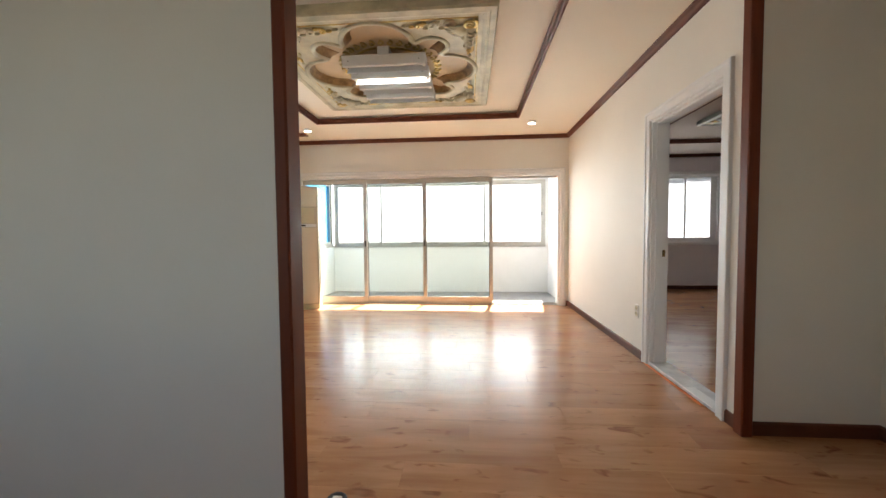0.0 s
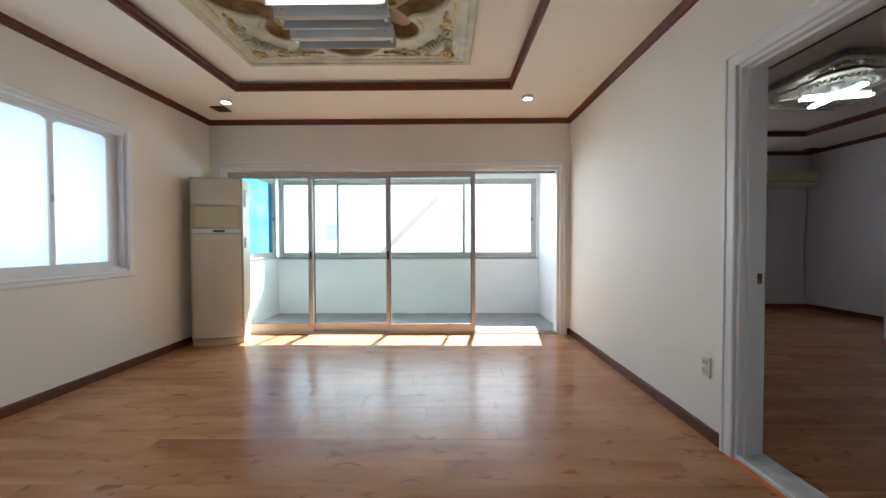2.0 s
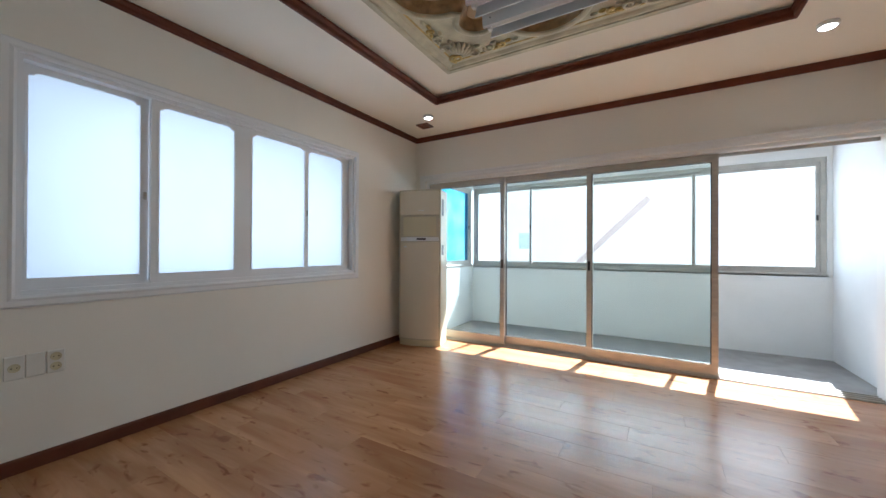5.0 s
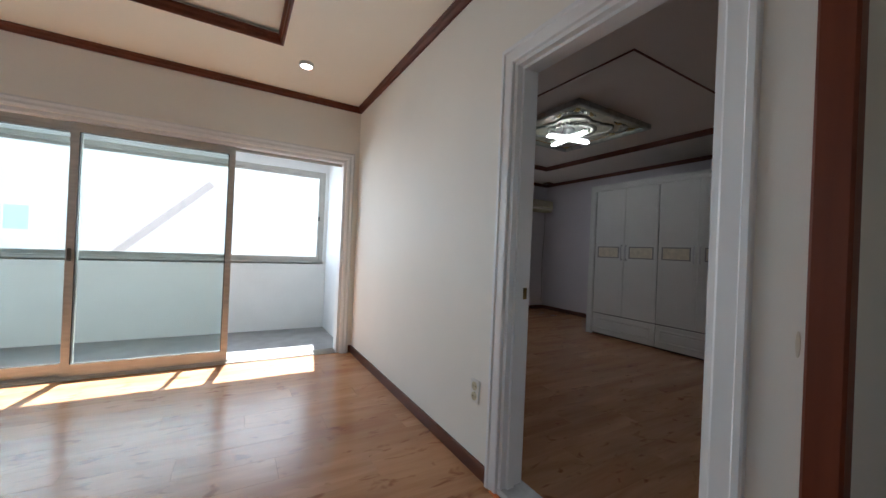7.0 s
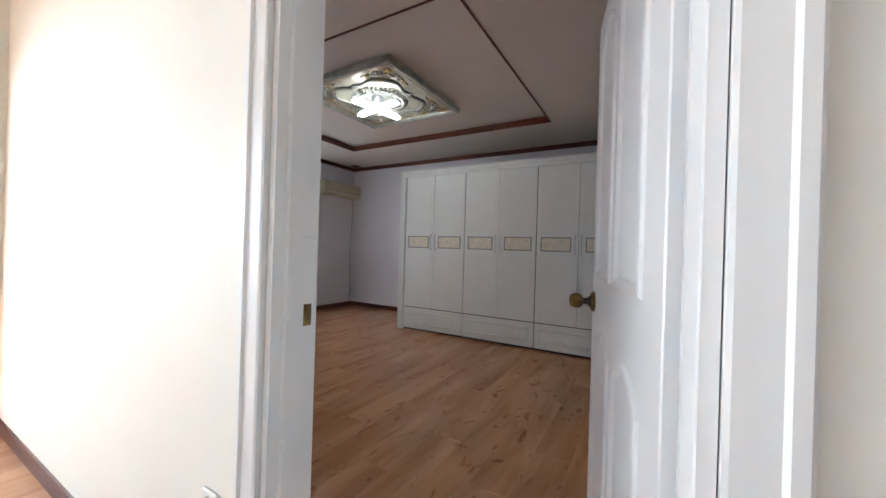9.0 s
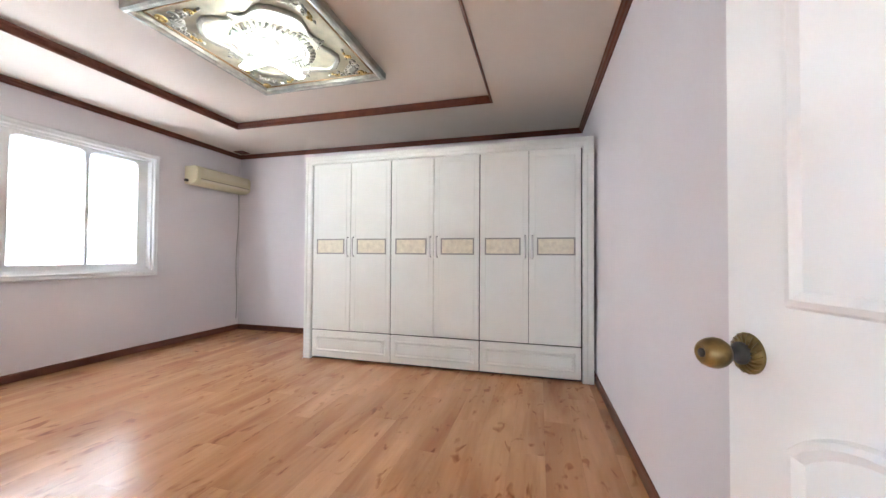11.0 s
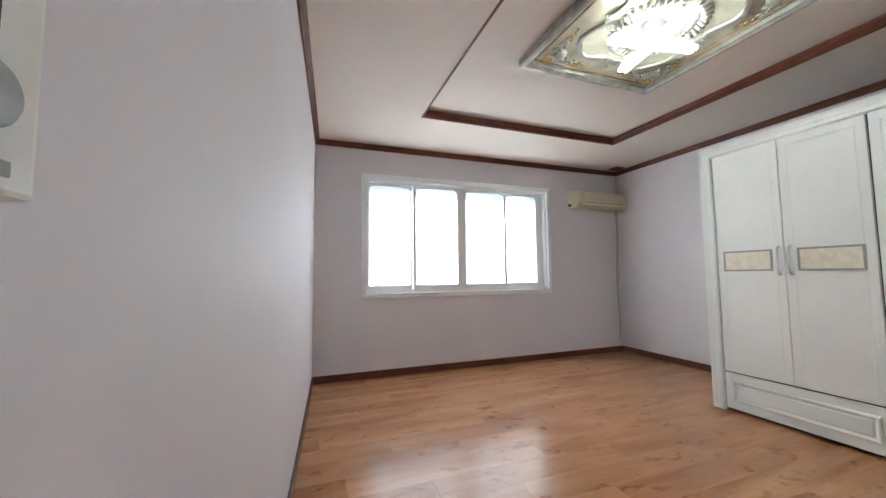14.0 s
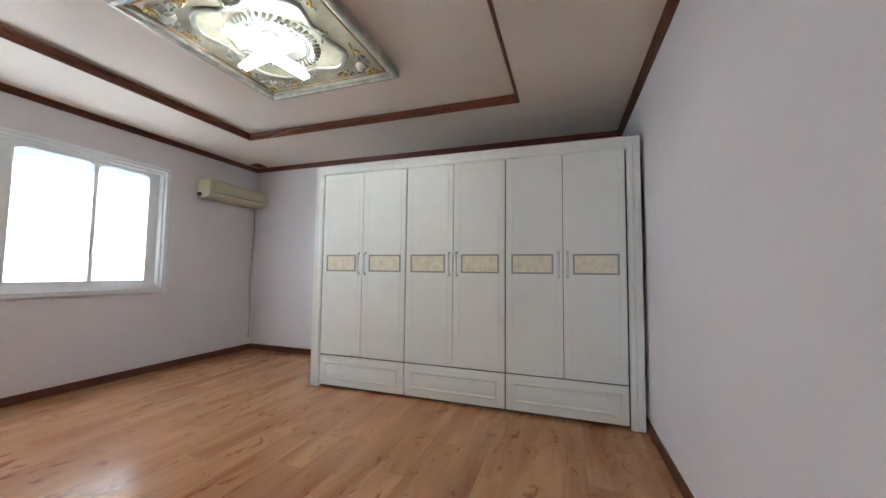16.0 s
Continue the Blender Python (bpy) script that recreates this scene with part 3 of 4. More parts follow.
def glass_panel(x0, x1, y, handle):
    t = part("panel", between([(x0, .022), (x1, .022), (x1, GZ - .035), (x0, GZ - .035)], [(x0 + .05, .115), (x1 - .05, .115), (x1 - .05, GZ - .105), (x0 + .05, GZ - .105)], y - .015, y + .015), M_ALU, glazing)
    p = part("pane", box(x0 + .045, x1 - .045, y - .003, y + .003, .11, GZ - .10), M_GLASS, t, "pale green clear pane")
    p.visible_shadow = False
    part("gasket", between([(x0 + .048, .112), (x1 - .048, .112), (x1 - .048, GZ - .102), (x0 + .048, GZ - .102)], [(x0 + .056, .12), (x1 - .056, .12), (x1 - .056, GZ - .11), (x0 + .056, GZ - .11)], y - .008, y + .008), M_DARK, t)
    for hx in handle:
        part("pull", box(hx - .012, hx + .012, y - .03, y - .015, .93, 1.03, .004), M_DARK, t, "black recessed pull")


glass_panel(GX0 + .03, -1.175, YF + .07, (-1.20,))
glass_panel(-1.225, -.205, YF + .12, ())
glass_panel(-.26, .85, YF + .07, (-.235,))
part("stile_cover", box(-1.24, -1.21, YF + .095, YF + .104, .022, GZ - .035, .002), M_DARK, glazing, "dark meeting strip")

# ---------------------------------------------------------------- balcony
BYI = 7.66
structure("balcony_floor", boxes((-2.55, 2.10, 6.43, BYI + .18, -.15, -.03)), M_CONC, "grey painted balcony floor", "floor")
structure("balcony_wall", boxes((-2.27, 2.0, BYI, BYI + .15, -.03, .88), (1.958, 2.0, BYI, BYI + .15, .88, 2.17)), M_BALC, "white painted balcony parapet", "wall")
structure("balcony_wall_right", boxes((2.0, 2.08, 6.43, BYI + .15, -.03, 2.4)), M_BALC, "white painted balcony wall", "wall")
structure("balcony_wall_left", boxes((-2.42, -2.27, 6.43, BYI + .15, -.03, .88)), M_BALC, "white painted balcony parapet", "wall")
structure("balcony_ceiling", boxes((-2.55, 2.08, 6.43, BYI + .2, 2.28, 2.45), (-2.27, 2.0, BYI, BYI + .12, 2.17, 2.28), (-2.39, -2.27, 6.43, BYI + .12, 2.17, 2.28)), M_BALC, "white painted balcony ceiling", "ceiling")


def alu_window(name, m, w, z0, z1, splits, pane_mat, label):
    t = thing(name, m, label, "window", kind="structure")
    mm = Matrix(((1, 0, 0, 0), (0, 0, -1, 0), (0, 1, 0, 0), (0, 0, 0, 1)))
    part("frame", sweep([(0, z0), (w, z0), (w, z1), (0, z1)], [(0, .01), (.05, .01), (.05, -.09), (0, -.09)], True, mm), M_GREYALU, t, "weathered aluminium frame")
    part("sill", box(-.01, w + .01, -.03, -.0105, z0 - .01, z0 + .03, .003), M_GREYALU, t)
    for i, (a, b) in enumerate(zip(splits, splits[1:])):
        y = (.02, .055)[i % 2]
        a, b = a - (.02 if i else 0), b + (.02 if i < len(splits) - 2 else 0)
        s = part("sash", between([(a, z0 + .05), (b, z0 + .05), (b, z1 - .05), (a, z1 - .05)], [(a + .035, z0 + .10), (b - .035, z0 + .10), (b - .035, z1 - .09), (a + .035, z1 - .09)], y - .014, y + .014), M_GREYALU, t)
        p = part("pane", box(a + .03, b - .03, y - .002, y + .002, z0 + .095, z1 - .085), pane_mat, s)
        p.visible_shadow = False
        part("latch", box(b - .03, b - .012, y - .026, y - .014, (z0 + z1) / 2 - .04, (z0 + z1) / 2 + .02, .003), M_DARK, s, "black latch")
    return t


alu_window("window_3", pose(-2.27, BYI + .03, 0), 4.23, .87, 2.17, (.05, .97, 3.05, 4.18), M_CLEAR, "aluminium balcony window with clear sliding panes")
alu_window("window_4", pose(-2.30, 6.46, 0, 0, 0, 90), 1.18, .88, 2.17, (.05, 1.13), M_BLUEF, "aluminium end window with bright blue filmed glass")

# ---------------------------------------------------------------- outside
structure("ground", boxes((-300, 300, -300, 300, -3.3, -3.2)), M_GROUND, "grey asphalt ground outside", "ground")
# facade, flashing and house panes emit, standing in for daylight on the shaded side
facade_glow = mat("glowing_facade", (0.80, 0.76, 0.72), 0.8, vary=0.05, scale=0.8)
hb = facade_glow.node_tree.nodes["Principled BSDF"]
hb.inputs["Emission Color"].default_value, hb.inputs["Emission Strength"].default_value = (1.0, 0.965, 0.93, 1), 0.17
flashing_glow = mat("glowing_red", (0.62, 0.44, 0.40), 0.8, vary=0.1)
hb = flashing_glow.node_tree.nodes["Principled BSDF"]
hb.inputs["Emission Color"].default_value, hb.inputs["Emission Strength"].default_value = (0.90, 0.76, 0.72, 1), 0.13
pane_glow = mat("glowing_pane", (0.4, 0.5, 0.55), 0.4, vary=0.1)
hb = pane_glow.node_tree.nodes["Principled BSDF"]
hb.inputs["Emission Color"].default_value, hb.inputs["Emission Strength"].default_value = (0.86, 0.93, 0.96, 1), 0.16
house = thing("house", pose(0, 0, 0), "pale neighbouring house with a red sloping roof edge, its shaded faces glowing to look sunlit", "house")
part("wall", boxes((-4.5, 16, 15, 22, -3.2, 5.0)), facade_glow, house)
part("roof", sweep([(-4.7, 14.9), (16.2, 14.9), (16.2, 22.2), (-4.7, 22.2)], [(0, 5.0), (-.3, 5.0), (-.3, 5.2), (.0, 5.3)], True), facade_glow, house)
part("sloping_flashing", tube([(-2.1, 14.92, .5), (.2, 14.92, 2.8)], .13, 4), flashing_glow, house, "pale red sloping flashing, brightened by its own glow")
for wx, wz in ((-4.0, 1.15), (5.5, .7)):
    w = part("window", between([(wx, wz), (wx + .55, wz), (wx + .55, wz + .7), (wx, wz + .7)], [(wx + .06, wz + .06), (wx + .49, wz + .06), (wx + .49, wz + .64), (wx + .06, wz + .64)], 14.93, 15.02), facade_glow, house)
    part("pane", box(wx + .05, wx + .5, 14.96, 14.98, wz + .05, wz + .65), pane_glow, w)
# backdrop glows by itself in place of daylit haze
far = mat("glowing_distance", (0.8, 0.82, 0.85), 0.9, vary=0.03, scale=0.2)
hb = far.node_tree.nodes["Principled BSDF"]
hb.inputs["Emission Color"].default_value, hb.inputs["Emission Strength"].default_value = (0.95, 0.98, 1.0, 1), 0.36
structure("backdrop", boxes((-120, 120, 60, 60.5, -3.2, 14)), far, "glowing plane standing in for the bright hazy distance", "backdrop")

# ---------------------------------------------------------------- floor-standing air conditioner
ac = thing("standing_air_conditioner", pose(-2.085, 5.872, 0, 0, 0, 16.7), "cream floor-standing air conditioner in the corner", "air conditioner")


def ac_shell(z0, z1, w, front, back, bow, bev=.012):
    """Slab with a bowed front; front on -y."""
    bm = bmesh.new()
    pts = [(-w, back), (-w, -front + bow)]
    for k in range(1, 10):
        u = -1 + 2 * k / 10
        pts.append((w * u, -front + bow * u * u))
    pts += [(w, -front + bow), (w, back)]
    vs = [bm.verts.new((x, y, z0)) for x, y in pts]
    f = bm.faces.new(vs)
    ex = bmesh.ops.extrude_face_region(bm, geom=[f])
    for v in ex["geom"]:
        if isinstance(v, bmesh.types.BMVert):
            v.co.z = z1
    bmesh.ops.bevel(bm, geom=[e for e in bm.edges if abs(e.verts[0].co.z - e.verts[1].co.z) < 1e-5], offset=bev, segments=2, affect="EDGES", profile=.6)
    return bm


# olive casing colour is darkened so the panel gaps show as shadow lines
part("body", ac_shell(.07, 1.86, .258, .14, .20, .03), M_ABSB, ac, "olive casing, darkened to paint shade into the panel gaps")
part("plinth", ac_shell(0, .07, .255, .145, .19, .05, .004), M_ABSD, ac, "slightly darker plinth")
part("lower_panel", ac_shell(.09, 1.235, .235, .163, -.10, .035, .008), M_ABS, ac)
part("outlet_shutter", ac_shell(1.305, 1.535, .205, .152, -.10, .03, .006), M_ABSD, ac, "closed outlet shutter")
part("top_cover", ac_shell(1.555, 1.84, .24, .163, -.10, .034, .012), M_ABS, ac)
strip = part("control_strip", ac_shell(1.245, 1.292, .235, .164, -.10, .034, .004), M_REFL, ac, "silver control strip")
part("display", box(-.02, .09, -.174, -.160, 1.257, 1.28, .002), M_DARK, strip, "black display")
part("badge", box(-.19, -.13, -.148, -.138, 1.17, 1.19, .002), M_REFL, ac)
part("badge", box(-.0, .07, -.166, -.160, 1.60, 1.608, .001), M_REFL, ac)
for z0, z1 in ((1.55, 1.75), (1.08, 1.2)):
    part("side_vent", box(.256, .2615, -.06, .02, z0, z1, .002), M_DARK, ac, "dark side vent")

# ---------------------------------------------------------------- sockets


def socket(m, label, gangs):
    t = thing("wall_socket", m, label, "socket")
    w = .072 * gangs if gangs > 1 else .07
    part("plate", box(-w / 2, w / 2, -.011, 0, -.06, .06, .004), M_SOCK, t)
    return t


def outlet_face(t, x, z):
    m = Matrix.Translation((x, -.011, z)) @ Matrix.Rotation(radians(90), 4, "X")
    part("outlet", lathe([(.0215, -.001), (.0215, .003), (.0185, .003), (.0175, .0005), (.001, .0005)], 24, m), M_ABSD, t, "yellowed recessed socket face")
    for s in (-1, 1):
        part("pin_hole", lathe([(.003, 0), (.003, .0016)], 8, Matrix.Translation((x + .0095 * s, -.0112, z)) @ Matrix.Rotation(radians(90), 4, "X")), M_DARK, t)


s1 = socket(pose(XR, 3.90, .415, 0, 0, -90), "white double wall socket", 1)
outlet_face(s1, 0, .026)
outlet_face(s1, 0, -.026)
s2 = socket(pose(XL, 2.765, .535, 0, 0, 90), "white double wall socket under the window", 1)
s2.scale = (1, 1, 1)
for o in list(s2.children):
    bpy.data.objects.remove(o)
part("plate", box(-.108, -.038, -.011, 0, -.06, .06, .004), M_SOCK, s2)
part("plate", box(-.036, .036, -.009, 0, -.06, .06, .004), M_SOCK, s2, "blank plate")
part("plate", box(.038, .108, -.011, 0, -.06, .06, .004), M_SOCK, s2)
outlet_face(s2, -.073, .0)
outlet_face(s2, .073, .026)
outlet_face(s2, .073, -.026)
# dried smear on the wallpaper beside the post
part("stain", lathe([(.012, 0), (.010, .0015), (.001, .002)], 14, Matrix.Translation((XR, 2.684, .96)) @ Matrix.Rotation(radians(-90), 4, "Y") @ Matrix.Diagonal((2.6, .4, 1, 1))), M_ABS)
tagged(bpy.data.objects["stain"], "yellowish dried smear on the wallpaper", "stain")

# ---------------------------------------------------------------- ceiling fittings
for x, y in ((1.33, 5.53), (-1.81, 5.57)):
    d = thing("downlight", pose(x, y, ZC), "small round white surface downlight, lit", "ceiling light", "downlights")
    part("ring", lathe([(.055, 0), (.057, -.018), (.052, -.026), (.046, -.027), (.044, -.022)], 32), M_WHITE, d, "", True)
    part("diffuser", lathe([(.0445, -.018), (.044, -.0245), (.03, -.027), (.001, -.028)], 32), M_LED, d, "glowing diffuser", True)


def vent(x, y, z):
    v = thing("ceiling_vent", pose(x, y, z), "small dark brown ceiling vent near the corner", "vent")
    part("frame", sweep([(-.075, -.075), (.075, -.075), (.075, .075), (-.075, .075)], [(0, 0), (0, -.012), (.015, -.016), (.03, -.012), (.03, 0)], True), M_TRIM, v)
    for k in range(5):
        part("slat", box(-.046, .046, -.04 + k * .019, -.027 + k * .019, -.008, -.003, .001), M_TRIM, v)


vent(-2.01, 5.80, ZC)
vent(6.42, 7.72, BZ)


def quatrefoil(a, b, n=144):
    """Curvy cartouche outline: four round lobes, stepped corners between them."""
    pts = []
    discs = []
    for q in range(4):
        t = q * math.pi / 2
        discs.append((a * math.cos(t), a * math.sin(t), b))
        discs.append((.56 * math.cos(t + math.pi / 4), .56 * math.sin(t + math.pi / 4), .13))
    for k in range(n):
        t = 2 * math.pi * (k + .5) / n
        d = Vector((math.cos(t), math.sin(t)))
        r = .47 / max(abs(d.x), abs(d.y))
        r = min(r, .60)
        for cx, cy, rad in discs:
            u = cx * d.x + cy * d.y
            w = rad * rad - (cx * cx + cy * cy - u * u)
            if w > 0:
                r = max(r, u + math.sqrt(w))
        pts.append((r * d.x, r * d.y))
    return pts


def square_map(pts, h):
    """The same count of points on the edge of a square of half-width h."""
    out = []
    for x, y in pts:
        k = h / max(abs(x), abs(y))
        out.append((x * k, y * k))
    return out


def flat_ring(outer, inner, z0, z1):
    bm = between([(p[0], p[1]) for p in outer], [(p[0], p[1]) for p in inner], z0, z1)
    bmesh.ops.transform(bm, matrix=Matrix(((1, 0, 0, 0), (0, 0, 1, 0), (0, 1, 0, 0), (0, 0, 0, 1))), verts=bm.verts)
    return bm


def scroll(bm, c, r, turns, start, flip, z, thick):
    pts = []
    n = int(14 * turns)
    for k in range(n + 1):
        u = k / n
        a = start + flip * 2 * math.pi * turns * u
        rr = r * (1 - .85 * u)
        pts.append((c[0] + rr * math.cos(a), c[1] + rr * math.sin(a), z - .006 * math.sin(math.pi * u)))
    tube(pts, thick, 6, lambda u: 1.0 - .35 * u, bm)


def corner_spray(parent, h, s, z, mat_a, mat_b, ax=0, n=4):
    """Acanthus spray of shell, scrolls and leaves, in each corner of a square panel of half-width h."""
    for q in range(n):
        rot = Matrix.Rotation(q * math.pi / 2 + ax, 4, "Z")

        def add(name, bm, m_, label=""):
            bmesh.ops.transform(bm, matrix=rot, verts=bm.verts)
            part(name, bm, m_, parent, label, True)
        c = Vector((h - .10 * s, h - .10 * s))
        shell = bmesh.new()
        for k in range(7):
            a = math.pi * 1.25 + (k - 3) * .27
            tip = c + Vector((math.cos(a), math.sin(a))) * .15 * s
            tube([(c.x, c.y, z), ((c.x + tip.x) / 2, (c.y + tip.y) / 2, z - .036 * s), (tip.x, tip.y, z - .006)], .016 * s, 6, lambda u: .5 + .9 * math.sin(math.pi * min(1, u * .9 + .1)), shell)
        add("shell_ornament", shell, mat_a)
        bm = bmesh.new()
        scroll(bm, (c.x + .035 * s, c.y + .035 * s), .055 * s, 1.6, 0.5, 1, z - .018, .016 * s)
        add("scroll_ornament", bm, mat_b, "gilded scroll")
        for side in (0, 1):
            def put(u, v):
                return (c.x + .03 * s - u, c.y + .02 * s + v) if side == 0 else (c.x + .02 * s + v, c.y + .03 * s - u)
            sg = 1 if side == 0 else -1
            for u, r in ((.15, .050), (.27, .040), (.37, .030)):
                x, y = put(u * s, .01 * s)
                bm = bmesh.new()
                scroll(bm, (x, y), r * s, 1.2, 1.0 + side, sg, z - .012, .013 * s)
                add("scroll_ornament", bm, mat_a if u < .3 else mat_b)
            for u, v in ((.20, -.04), (.23, .04), (.32, -.03), (.33, .035), (.42, .0), (.47, .012), (.10, -.06)):
                x, y = put(u * s, v * s)
                bm = bmesh.new()
                blob((x, y, z - .008), (.026 * s, .014 * s, .018 * s) if side == 0 else (.014 * s, .026 * s, .018 * s), bm)
                add("leaf_ornament", bm, mat_b if (u * 100) % 3 < 1.5 else mat_a)


# living room medallion
MZ = ZC + .075
med = thing("ceiling_medallion", pose(-.235, 3.945, MZ) @ Matrix.Diagonal((1, 1, .72, 1)), "large square ivory and gilt plaster ceiling medallion", "ceiling medallion")
H = .93
q = [(x * 1.07, y * 1.07) for x, y in quatrefoil(.47, .27)]
part("panel", flat_ring(square_map(q, H - .09), q, -.085, -.001), M_PLASTER, med)
part("border", sweep([(-H, -H), (H, -H), (H, H), (-H, H)], [(0, 0), (0, -.085), (.01, -.105), (.05, -.108), (.056, -.098), (.075, -.10), (.09, -.094), (.105, -.084), (.105, -.07), (.09, 0)], True), M_PLASTER, med, "moulded ivory border")
part("bead_line", sweep([(-H + .135, -H + .135), (H - .135, -H + .135), (H - .135, H - .135), (-H + .135, H - .135)], [(0, -.084), (.004, -.09), (.012, -.09), (.016, -.084)], True), M_GILT, med, "thin gilt line")
part("cartouche_rim", sweep(q, [(-.014, -.084), (-.014, -.096), (.0, -.104), (.016, -.102), (.026, -.092), (.026, -.08), (-.014, -.08)], True), M_PLASTER, med, "raised cartouche rim", True)
part("cartouche_cove", sweep(q, [(.024, -.088), (.028, -.075), (.036, -.05), (.052, -.028), (.078, -.012), (.078, -.004), (.02, -.004)], True), M_COVE, med, "worn brown and gilt cove inside the rim", True)
part("dome", flat_ring([(x * .97, y * .97) for x, y in q], [(x * .42, y * .42) for x, y in q], -.008, -.0015), M_DOME, med, "buff painted recess")
part("dome_centre", lathe([(.33, -.0015), (.33, -.009), (.30, -.011), (.001, -.011)], 40), M_DOME, med, "buff painted recess")
for k in range(36):
    a = 2 * math.pi * k / 36
    bm = bmesh.new()
    scroll(bm, (.43 * math.cos(a), .43 * math.sin(a)), .034, 1.0, a, 1, -.02, .011)
    part("ring_scroll", bm, M_GILT, med, "gilded scroll of the inner ring", True)
part("ring", sweep([(.355 * math.cos(2 * math.pi * k / 48), .355 * math.sin(2 * math.pi * k / 48)) for k in range(48)], [(0, -.005), (0, -.018), (.012, -.022), (.018, -.005)], True), M_GILT, med, "gilt ring")
corner_spray(med, H - .13, 1.0, -.086, M_PLASTER, M_GILT)

# living room lamp: four stepped reflectors under the medallion
lamp = thing("louvered_ceiling_lamp", pose(-.225, 4.02, MZ - .03), "four-row white reflector ceiling lamp, one tube lit", "ceiling light")
part("spine", box(-.05, .05, -.44, .44, -.05, .029, .004), M_REFL, lamp)
for k in range(4):
    y = -.36 + k * .24
    prof = [(-.085, -.05), (-.07, -.125), (-.055, -.13), (-.055, -.12), (-.065, -.115), (-.075, -.045), (.075, -.045), (.065, -.115), (.055, -.12), (.055, -.13), (.07, -.125), (.085, -.05), (.08, -.04), (-.08, -.04)]
    bm = bmesh.new()
    L = [[bm.verts.new((x, y + u, v)) for u, v in prof] for x in (-.355, .355)]
    n = len(prof)
    for j in range(n):
        bm.faces.new((L[0][j], L[0][(j + 1) % n], L[1][(j + 1) % n], L[1][j]))
    bm.faces.new(L[0])
    bm.faces.new(L[1][::-1])
    r = part("reflector", bm, M_REFL, lamp, "white enamelled reflector")
    for x in (-.335, .335):
        part("tube_holder", box(x - .012, x + .012, y - .018, y + .018, -.115, -.046, .003), M_SOCK, r)
    part("tube", lathe([(.012, -.32), (.0135, -.315), (.0135, .315), (.012, .32)], 16, Matrix.Translation((0, y, -.092)) @ Matrix.Rotation(radians(90), 4, "Y")), M_TUBE if k == 1 else M_OFF, r, "lit fluorescent tube" if k == 1 else "unlit fluorescent tube", True)
    for x in (-.3, .3):
        part("screw", lathe([(.004, 0), (.004, .003)], 8, Matrix.Translation((x, y - .0805, -.09)) @ Matrix.Rotation(radians(100), 4, "X")), M_DARK, r)

# bedroom medallion
bmed = thing("ceiling_medallion", pose(4.337, 5.378, BZ + .058), "square silver and gilt plaster ceiling medallion", "ceiling medallion")
h = .615
part("panel", box(-h + .03, h - .03, -h + .03, h - .03, -.022, -.001), M_OLIVE, bmed)
part("border", sweep([(-h, -h), (h, -h), (h, h), (-h, h)], [(0, 0), (0, -.05), (.012, -.06), (.03, -.062), (.042, -.05), (.055, -.046), (.06, -.022), (.06, 0)], True), M_SILVER, bmed, "moulded white and gold border")
star = []
for k in range(48):
    a = 2 * math.pi * k / 48
    r = .40 + .065 * math.cos(4 * (a - math.pi / 4)) + .012 * math.cos(12 * a)
    star.append((r * math.cos(a), r * math.sin(a)))
part("cartouche_rim", sweep(star, [(-.016, -.021), (-.016, -.038), (-.004, -.05), (.004, -.04), (.012, -.044), (.02, -.034), (.022, -.021)], True), M_SILVER, bmed, "wavy silvered rim", True)
part("bead_line", sweep([(-h + .075, -h + .075), (h - .075, -h + .075), (h - .075, h - .075), (-h + .075, h - .075)], [(0, -.021), (.004, -.03), (.010, -.03), (.014, -.021)], True), M_COVE, bmed, "dark gilt line inside the border")
part("cartouche_field", flat_ring(star, [(x * .55, y * .55) for x, y in star], -.0265, -.0215), M_OLIVE, bmed)
part("bowl", lathe([(.225, -.0215), (.225, -.03), (.20, -.034), (.17, -.026), (.001, -.024)], 40), M_SILVER, bmed, "silvered centre bowl", True)
for k in range(40):
    a = 2 * math.pi * k / 40
    bm = tube([(r * math.cos(a + d), r * math.sin(a + d), z) for r, d, z in ((.225, 0, -.03), (.25, .04, -.052), (.285, .09, -.028))], .0115, 6)
    part("ring_leaf", bm, M_SILVER, bmed, "silvered leaf of the ring", True)
    bm = bmesh.new()
    blob((.195 * math.cos(a), .195 * math.sin(a), -.034), (.012, .012, .010), bm, 6)
    part("bead", bm, M_SILVER, bmed, "", True)
corner_spray(bmed, h - .11, .62, -.023, M_SILVER, M_GILT)
corner_spray(bmed, .30, .30, -.028, M_SILVER, M_SILVER, math.pi / 4)

cross = thing("cross_ceiling_lamp", pose(4.29, 5.37, BZ + .04, 0, 0, -10), "cross-shaped fluorescent lamp, brightly lit", "ceiling light")
part("base", lathe([(.06, 0.0), (.065, -.02), (.06, -.09), (.03, -.10), (.001, -.10)], 28), M_REFL, cross, "", True)
for k in range(2):
    a = part("arm", box(-.28, .28, -.022, .022, -.105 - .004 * k, -.08 - .004 * k, .004), M_REFL, cross)
    a.matrix_basis = Matrix.Rotation(k * math.pi / 2, 4, "Z")
    for y in (-.02, .02):
        tb = part("tube", lathe([(.012, -.29), (.014, -.285), (.014, .285), (.012, .29)], 16, Matrix.Translation((0, y, -.132 + .004 * k)) @ Matrix.Rotation(radians(90), 4, "Y")), M_TUBE_B, a, "lit fluorescent tube", True)

